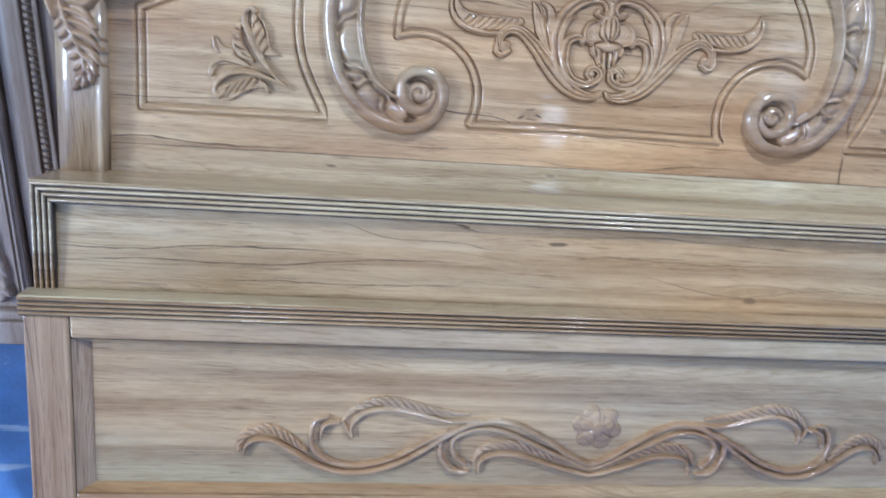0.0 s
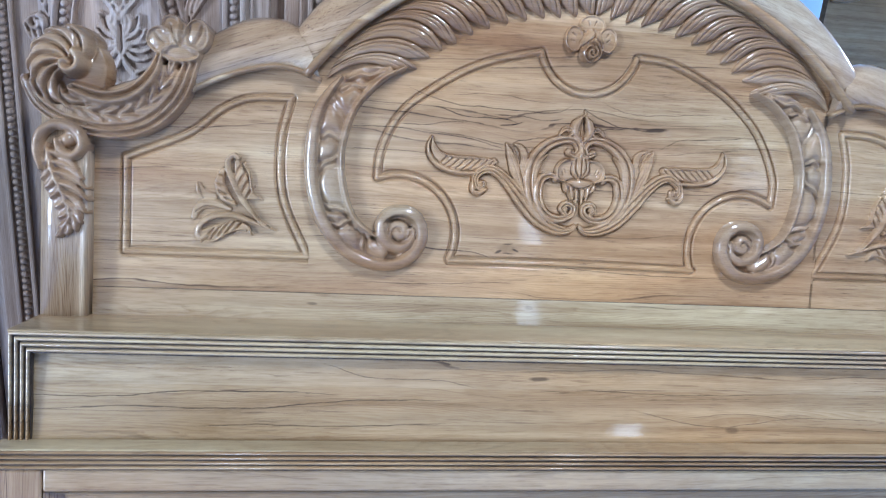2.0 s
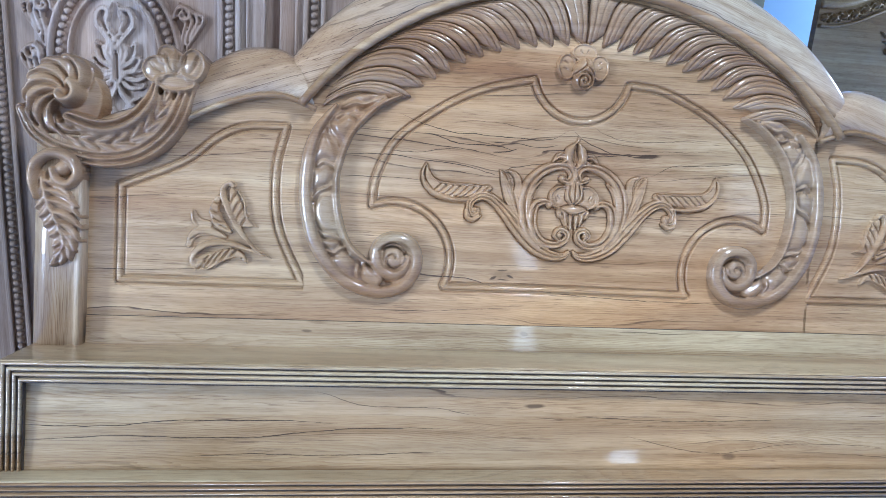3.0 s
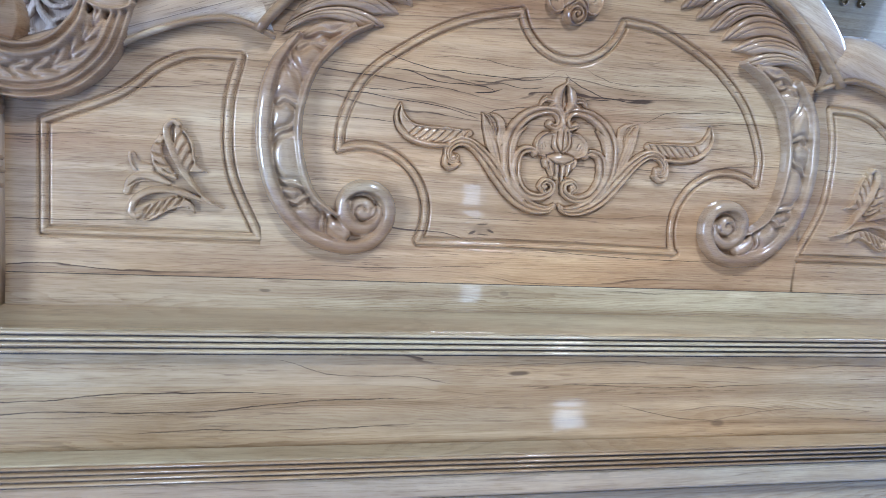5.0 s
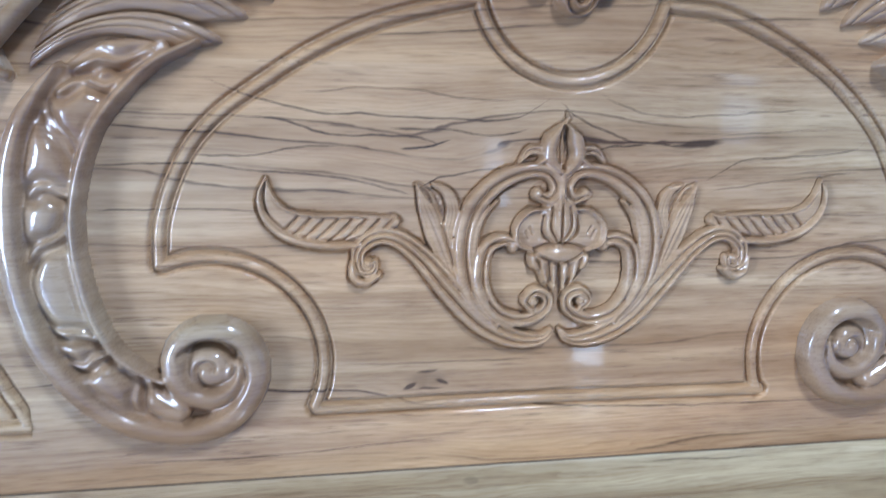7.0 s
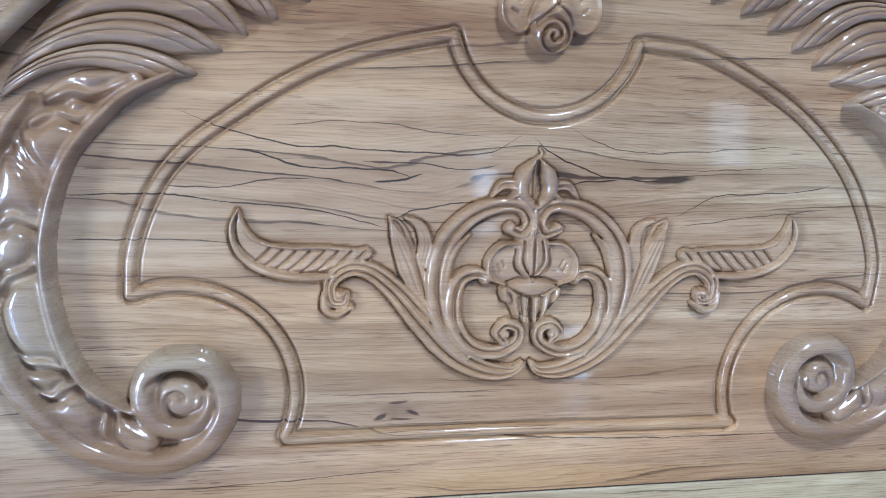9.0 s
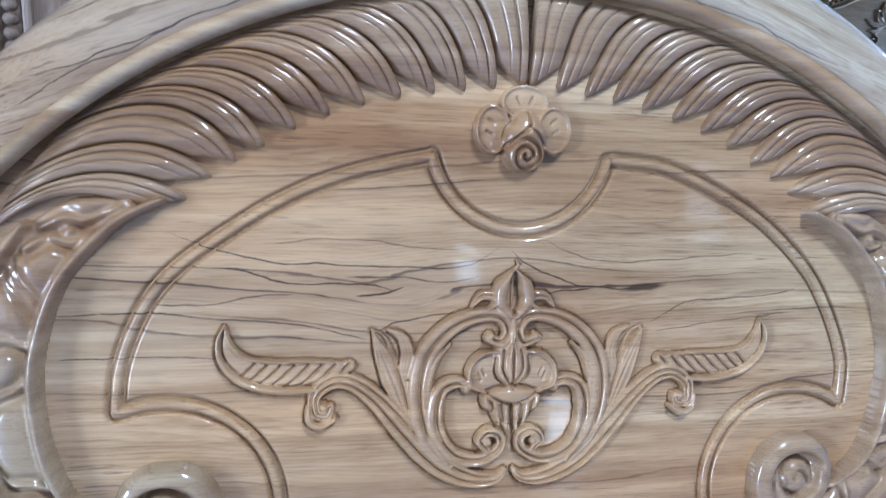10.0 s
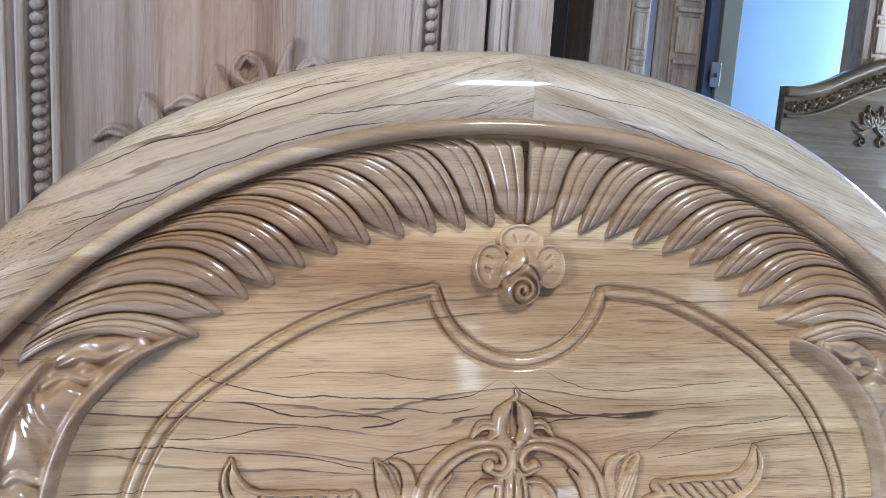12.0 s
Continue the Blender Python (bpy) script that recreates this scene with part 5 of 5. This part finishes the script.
def bead_mesh(r):
    bm = bmesh.new()
    bmesh.ops.create_icosphere(bm, subdivisions=2, radius=r)
    me = bpy.data.meshes.new("beads")
    bm.to_mesh(me)
    bm.free()
    v = np.array([tuple(q.co) for q in me.vertices])
    f = [tuple(q.vertices) for q in me.polygons]
    return v, f


BV, BF = bead_mesh(1.0)


def bead_row(name, places, r, mat, parent):
    verts, faces = [], []
    for k, p in enumerate(places):
        verts.append(BV * np.array([r, r, r * 0.86]) + np.array(p))
        faces += [tuple(i + k * len(BV) for i in q) for q in BF]
    return tagged(mesh_part(name, np.vstack(verts), faces, mat, parent), kind="stuff")


def door_carving(cx, cz, parent, mat, y):
    """An oval frame with beads, acanthus inside it, reeded scrolls round it and a crest over it."""
    c = Carving(cx - 0.24, cx + 0.24, cz - 0.27, cz + 0.33, 0.0020)
    ring = lambda a, b: [(cx + a * np.cos(q), cz + b * np.sin(q)) for q in np.linspace(0, 2 * np.pi, 80)]
    c.stroke(ring(0.121, 0.172), 0.0065, 0.014)
    c.stroke(ring(0.086, 0.132), 0.0050, 0.012)
    at = lambda s, pts: spline([(cx + s * x * MM, cz + z * MM) for x, z in pts], 8)
    for s in (-1, 1):
        # hourglass stems and the leaves that spring from their waist
        c.stroke(at(s, [(34, -100), (26, -82), (10, -62), (3, -44), (8, -28), (22, -16)]), [0.0030, 0.0055, 0.0060, 0.0050, 0.0040, 0.0020], 0.013, "grooved")
        c.stroke(at(s, [(18, -118), (14, -96), (24, -74), (40, -66)]), [0.0025, 0.0050, 0.0050, 0.0030], 0.011, "grooved")
        c.stroke(at(s, [(6, -124), (4, -104), (10, -88)]), [0.0020, 0.0050, 0.0020], 0.010, "grooved")
        for k in range(6):
            a = np.radians(-28 + 25 * k)
            r = 0.046 + 0.010 * (k % 2)
            p = np.array([cx + s * 0.006, cz - 0.030 + 0.006 * k])
            d = np.array([s * np.cos(a), np.sin(a)])
            n = np.array([-d[1], d[0]]) * s
            c.stroke(spline([p, p + d * r * 0.5 - n * 0.006, p + d * r * 0.9 + n * 0.004, p + d * r + n * 0.012, p + d * r * 0.85 + n * 0.013], 7), [0.0030, 0.0055, 0.0050, 0.0040, 0.0020], 0.012, "grooved")
            c.stroke(spline([p + d * r * 0.35 + n * 0.006, p + d * r * 0.7 + n * 0.012, p + d * r * 0.78 + n * 0.018], 6), [0.0025, 0.0038, 0.0015], 0.009)
        c.stroke(at(s, [(0, 26), (16, 48), (34, 74), (26, 98), (10, 96), (12, 80)]), [0.0030, 0.0055, 0.0060, 0.0055, 0.0045, 0.0030], 0.013, "grooved")
        c.stroke(at(s, [(0, 40), (10, 60), (16, 84), (4, 112)]), [0.0025, 0.0045, 0.0045, 0.0015], 0.010, "leaf", n=4)
        # scrolls of several reeds hugging the oval
        for k, (z0, z1, out) in enumerate(((-150, -60, 48), (-70, 30, 56), (20, 120, 48))):
            zm = (z0 + z1) / 2
            base = lambda z: 128 * math.sqrt(max(0.05, 1 - (z / 200) ** 2))
            for j in range(4):
                o = 6 + 11 * j
                c.stroke(at(s, [(base(z0) + 2 + 3 * j, z0 + 7 * j), (base(zm) + o * 0.8, zm - 18 + 4 * j), (base(zm) + o + 6, zm + 18 + 2 * j), (base(z1) + out * 0.35 + 6 * j, z1 - 4 * j)]), [0.0012, 0.0042, 0.0044, 0.0015], 0.011 + 0.001 * (j % 2))
            c.stroke([(cx + s * (base(z1) + 26) * MM + s * q[0], cz + (z1 - 22) * MM + q[1]) for q in spiral(0, 0, 0.017, 0.004, 200, -280, 40)], [0.0045, 0.0050, 0.0035], 0.014)
    # crest of leaves over the oval
    ct = cz
    cx = cx + math.copysign(0.042, cx)
    c.stroke(spline([(cx, ct + 0.20), (cx + 0.004, ct + 0.25), (cx + 0.012, ct + 0.285)], 8), [0.012, 0.010, 0.003], 0.012, "blade")
    for s in (-1, 1):
        c.stroke(spline([(cx + s * 0.010, ct + 0.215), (cx + s * 0.022, ct + 0.252), (cx + s * 0.040, ct + 0.262), (cx + s * 0.050, ct + 0.244), (cx + s * 0.038, ct + 0.232)], 8), [0.004, 0.006, 0.006, 0.006, 0.004], 0.012, "grooved")
        c.dome(cx + s * 0.020, ct + 0.228, 0.017, 0.013, 0.012, power=0.4)
        c.stroke(spline([(cx + s * 0.055, ct + 0.195), (cx + s * 0.070, ct + 0.222), (cx + s * 0.072, ct + 0.250)], 8), [0.006, 0.014, 0.002], 0.010, "blade")
        c.stroke(spline([(cx + s * 0.075, ct + 0.190), (cx + s * 0.100, ct + 0.208), (cx + s * 0.125, ct + 0.198)], 8), [0.004, 0.009, 0.003], 0.010, "grooved")
        c.stroke(spline([(cx + s * 0.125, ct + 0.165), (cx + s * 0.142, ct + 0.188), (cx + s * 0.148, ct + 0.214)], 8), [0.005, 0.013, 0.002], 0.010, "blade")
        c.stroke(spline([(cx + s * 0.150, ct + 0.160), (cx + s * 0.180, ct + 0.172), (cx + s * 0.200, ct + 0.160)], 8), [0.004, 0.008, 0.003], 0.010, "grooved")
    c.build("door_carving", mat, parent, y=y, back=0.002, smooth=1)
    cx = cx - math.copysign(0.042, cx)
    bead_row("carving_bead", [(cx + 0.104 * np.cos(a), y - 0.005, cz + 0.152 * np.sin(a)) for a in np.linspace(0, 2 * np.pi, 60, endpoint=False)], 0.0075, mat, parent)


for sgn in (-1, 1):
    a, b = sorted((sgn * 0.014, sgn * 0.575))
    door = box("door", (a, 0.004, 0.09), (b, 0.0295, WH - 0.05), pale_wood, pale, bevel=0.003)
    for edge in (0.082, 0.508):
        x = sgn * edge
        for dx in (-0.017, 0.017):
            box("reed", (x + dx - 0.005, -0.006, 0.14), (x + dx + 0.005, 0.0035, WH - 0.10), pale_wood, door, bevel=0.003)
        bead_row("bead_strip", [(x, -0.001, 0.16 + 0.0140 * k) for k in range(116)], 0.0078, pale_wood, door)
    box("inner_reed", (a + 0.030 if sgn > 0 else b - 0.036, -0.002, 0.14), (a + 0.036 if sgn > 0 else b - 0.030, 0.0035, WH - 0.10), pale_wood, door, bevel=0.002)
    door_carving(sgn * 0.295, 0.995, door, pale_wood, 0.0035)
    # corner pilaster with a carved foot
    a, b = sorted((sgn * 0.580, sgn * 0.655))
    pil = box("pilaster", (a, -0.012, 0.0855), (b, 0.029, WH), pale_wood, pale, bevel=0.008)
    for dx in (0.012, 0.022):
        x = sgn * (0.580 + dx)
        box("reed", (x - 0.003, -0.017, 0.10), (x + 0.003, -0.0125, WH - 0.02), pale_wood, pil, bevel=0.002)
    c = Carving(min(sgn * 0.602, sgn * 0.672), max(sgn * 0.602, sgn * 0.672), 0.09, 0.34, 0.003)
    x = sgn * 0.637
    c.stroke(spline([(x, 0.32), (x + sgn * 0.012, 0.24), (x, 0.17), (x + sgn * 0.004, 0.12)], 9), [0.004, 0.022, 0.026, 0.020], 0.016, "leaf", n=7)
    c.stroke(spiral(x, 0.125, 0.022, 0.005, 0, 420, 40), 0.008, 0.020)
    c.build("carved_foot", pale_wood, pil, y=-0.0125, back=0.01)

# ---- dark wardrobe beside it ----
dark = thing("wardrobe", "dark brown polished wooden wardrobe with scroll carving", "wardrobe", pose(-1.95, 0.47, 0))
box("body", (-0.58, 0.03, 0.10), (0.58, 0.62, 1.95), dark_wood, dark)
box("plinth", (-0.61, -0.03, 0.0), (0.64, 0.62, 0.10), brown_wood, dark, bevel=0.006)
box("plinth_cap", (-0.60, -0.015, 0.1005), (0.62, 0.62, 0.118), dark_wood, dark, bevel=0.006)
for sgn in (-1, 1):
    a, b = sorted((sgn * 0.006, sgn * 0.555))
    d = box("door", (a, 0.006, 0.13), (b, 0.0295, 1.90), dark_wood, dark)
    c = Carving(min(sgn * 0.30, sgn * 0.545), max(sgn * 0.30, sgn * 0.545), 0.14, 0.56, 0.004)
    c.stroke(spline([(sgn * 0.53, 0.20), (sgn * 0.545, 0.25), (sgn * 0.50, 0.32), (sgn * 0.47, 0.40), (sgn * 0.50, 0.47), (sgn * 0.53, 0.45)], 9), [0.008, 0.012, 0.012, 0.012, 0.009], 0.014)
    c.stroke(spiral(sgn * 0.50, 0.20, 0.03, 0.006, 0, 420, 40), 0.008, 0.014)
    c.build("door_carving", dark_wood, d, y=0.006, back=0.002)

# ---- brown wardrobe seen over the arch ----
def strip_door(parent, x0, x1, mat, high):
    d = box("door", (x0, 0.002, 0.10), (x1, 0.028, high), mat, parent)
    w = x1 - x0
    box("carved_strip", (x0 + w * 0.30, -0.010, 0.15), (x1 - w * 0.08, 0.0015, high - 0.05), mat, d, bevel=0.004)
    k = 0
    z = 0.22
    while z < high - 0.12:
        box("strip_block", (x0 + w * 0.36, -0.020, z), (x1 - w * 0.14, -0.0105, z + 0.13), mat, d, bevel=0.006)
        box("strip_bar", (x0 + w * 0.33, -0.026, z + 0.145), (x1 - w * 0.11, -0.0105, z + 0.165), mat, d, bevel=0.006)
        z += 0.185
    return d


brown = thing("wardrobe", "brown wooden wardrobe with blocked door strips", "wardrobe", pose(1.03, 2.15, 0))
box("body", (-0.125, 0.03, 0.0), (0.205, 0.60, 2.05), brown_wood, brown)
strip_door(brown, -0.125, -0.012, brown_wood, 2.0)
strip_door(brown, 0.019, 0.203, brown_wood, 2.0)
box("door_edge", (-0.0105, 0.012, 0.12), (0.0175, 0.0298, 1.98), steel, brown, "pale steel edge between the doors")

# boxes added in the gap between wardrobes, its shade put into their colour
gap_unit = thing("cupboard", "near-black boxes giving the shade of a gap, with a brown front edge", "cupboard", pose(0.70, 2.05, 0))
box("shade_box", (-0.18, 0.25, 0.0), (0.055, 0.60, 2.1), gap_shade, gap_unit)
box("side", (-0.20, 0.0, 0.0), (-0.181, 0.60, 2.1), gap_shade, gap_unit)
box("front_edge", (0.057, 0.0, 0.0), (0.190, 0.249, 2.1), brown_wood, gap_unit)

# ---- doorway to the blue wall ----
door_1 = tagged(new("door_1"), "grey-blue door standing in a green-grey timber frame with a latch", "door", kind="structure")
grey_metal = plain("worn_grey_metal", (0.22, 0.22, 0.24), 0.5, 0.6)
frame_paint = plain("green_grey_frame", (0.24, 0.24, 0.17), 0.5)
box("door_frame", (1.278, 2.10, 0), (1.352, 2.20, 2.2), frame_paint, door_1)
box("door_leaf", (1.238, 2.12, 0.01), (1.277, 2.17, 2.1), grey_door, door_1)
latch = box("latch", (1.248, 2.090, 1.40), (1.290, 2.099, 1.49), grey_metal, door_1, "small steel latch plate", bevel=0.004)
box("bolt", (1.262, 2.070, 1.435), (1.276, 2.0895, 1.45), grey_metal, latch)

# ---- second headboard, beyond ----
HB2 = pose(2.03, 2.75, 0)
second = thing("headboard", "olive-brown polished headboard with a carved band under its wavy top", "headboard", HB2)
top = spline([(0, 1.475), (0.10, 1.480), (0.22, 1.515), (0.36, 1.580), (0.52, 1.640), (0.75, 1.68), (0.98, 1.64), (1.2, 1.55), (1.40, 1.48)], 10)
loft("panel", [(x, 0.0) for x, z in top], top, [(0, 0), (0.99, 0.0), (1, 0.006), (1, 0.045), (0, 0.045)], olive_wood, second)
sweep_xz("top_edge", top, [(-0.035, 0.0), (-0.035, 0.016), (-0.02, 0.022), (0.0, 0.022), (0.012, 0.012), (0.012, -0.045), (0.0, -0.045)], olive_wood, second)
low = np.stack([top[:, 0] + 0.012, top[:, 1] - 0.125], 1)
sweep_xz("band_edge", low, [(-0.010, 0.0), (-0.008, 0.012), (0.0, 0.016), (0.008, 0.012), (0.010, 0.0)], olive_wood, second)
c = Carving(0.0, 0.78, 1.18, 1.66, 0.0028)
band_z = lambda x: float(np.interp(x, top[:, 0], top[:, 1])) - 0.082
for k in range(13):
    x = 0.035 + 0.058 * k
    c.dome(x, band_z(x), 0.024, 0.024, 0.022, petals=5, deep=0.30, turn=0.5 * k, power=0.4)
    c.dome(x, band_z(x), 0.009, 0.009, 0.012, lift=0.018)
    for q in (-1, 1):
        c.stroke(spline([(x + 0.020, band_z(x + 0.02) + 0.004 * q), (x + 0.030, band_z(x + 0.03) + 0.022 * q), (x + 0.040, band_z(x + 0.04) + 0.006 * q)], 6), [0.003, 0.006, 0.002], 0.018)
for s in (-1, 1):
    for k in range(6):
        a = np.radians(-30 + 32 * k)
        p = np.array([0.50 + s * 0.012, 1.32])
        d = np.array([s * np.cos(a), np.sin(a)])
        r = 0.085 + 0.02 * (k % 2)
        c.stroke(spline([p, p + d * r * 0.6, p + d * r + np.array([-d[1], d[0]]) * 0.02 * s], 7), [0.006, 0.014, 0.004], 0.020, "grooved")
    c.stroke(spiral(0.50 + s * 0.06, 1.25, 0.026, 0.006, 90, 90 + s * 420, 40), [0.006, 0.007, 0.005], 0.018)
c.build("carved_band", olive_wood, second, y=0.0, back=0.003)

# ---- tall wardrobe behind it ----
tall = thing("wardrobe", "brown double-door wardrobe with blocked strips and a steel handle", "wardrobe", pose(2.75, 2.95, 0))
box("body", (-0.17, 0.03, 0.0), (0.62, 0.15, 2.1), brown_wood, tall)
strip_door(tall, -0.17, -0.02, brown_wood, 2.05)
strip_door(tall, 0.0, 0.30, brown_wood, 2.05)
strip_door(tall, 0.32, 0.61, brown_wood, 2.05)
h = box("handle", (-0.045, -0.06, 0.95), (-0.030, -0.04, 1.15), steel, tall, "polished steel bar handle", bevel=0.006)
box("handle_foot", (-0.043, -0.0405, 0.97), (-0.032, 0.0015, 0.99), steel, h, bevel=0.003)
box("handle_foot", (-0.043, -0.0405, 1.11), (-0.032, 0.0015, 1.13), steel, h, bevel=0.003)
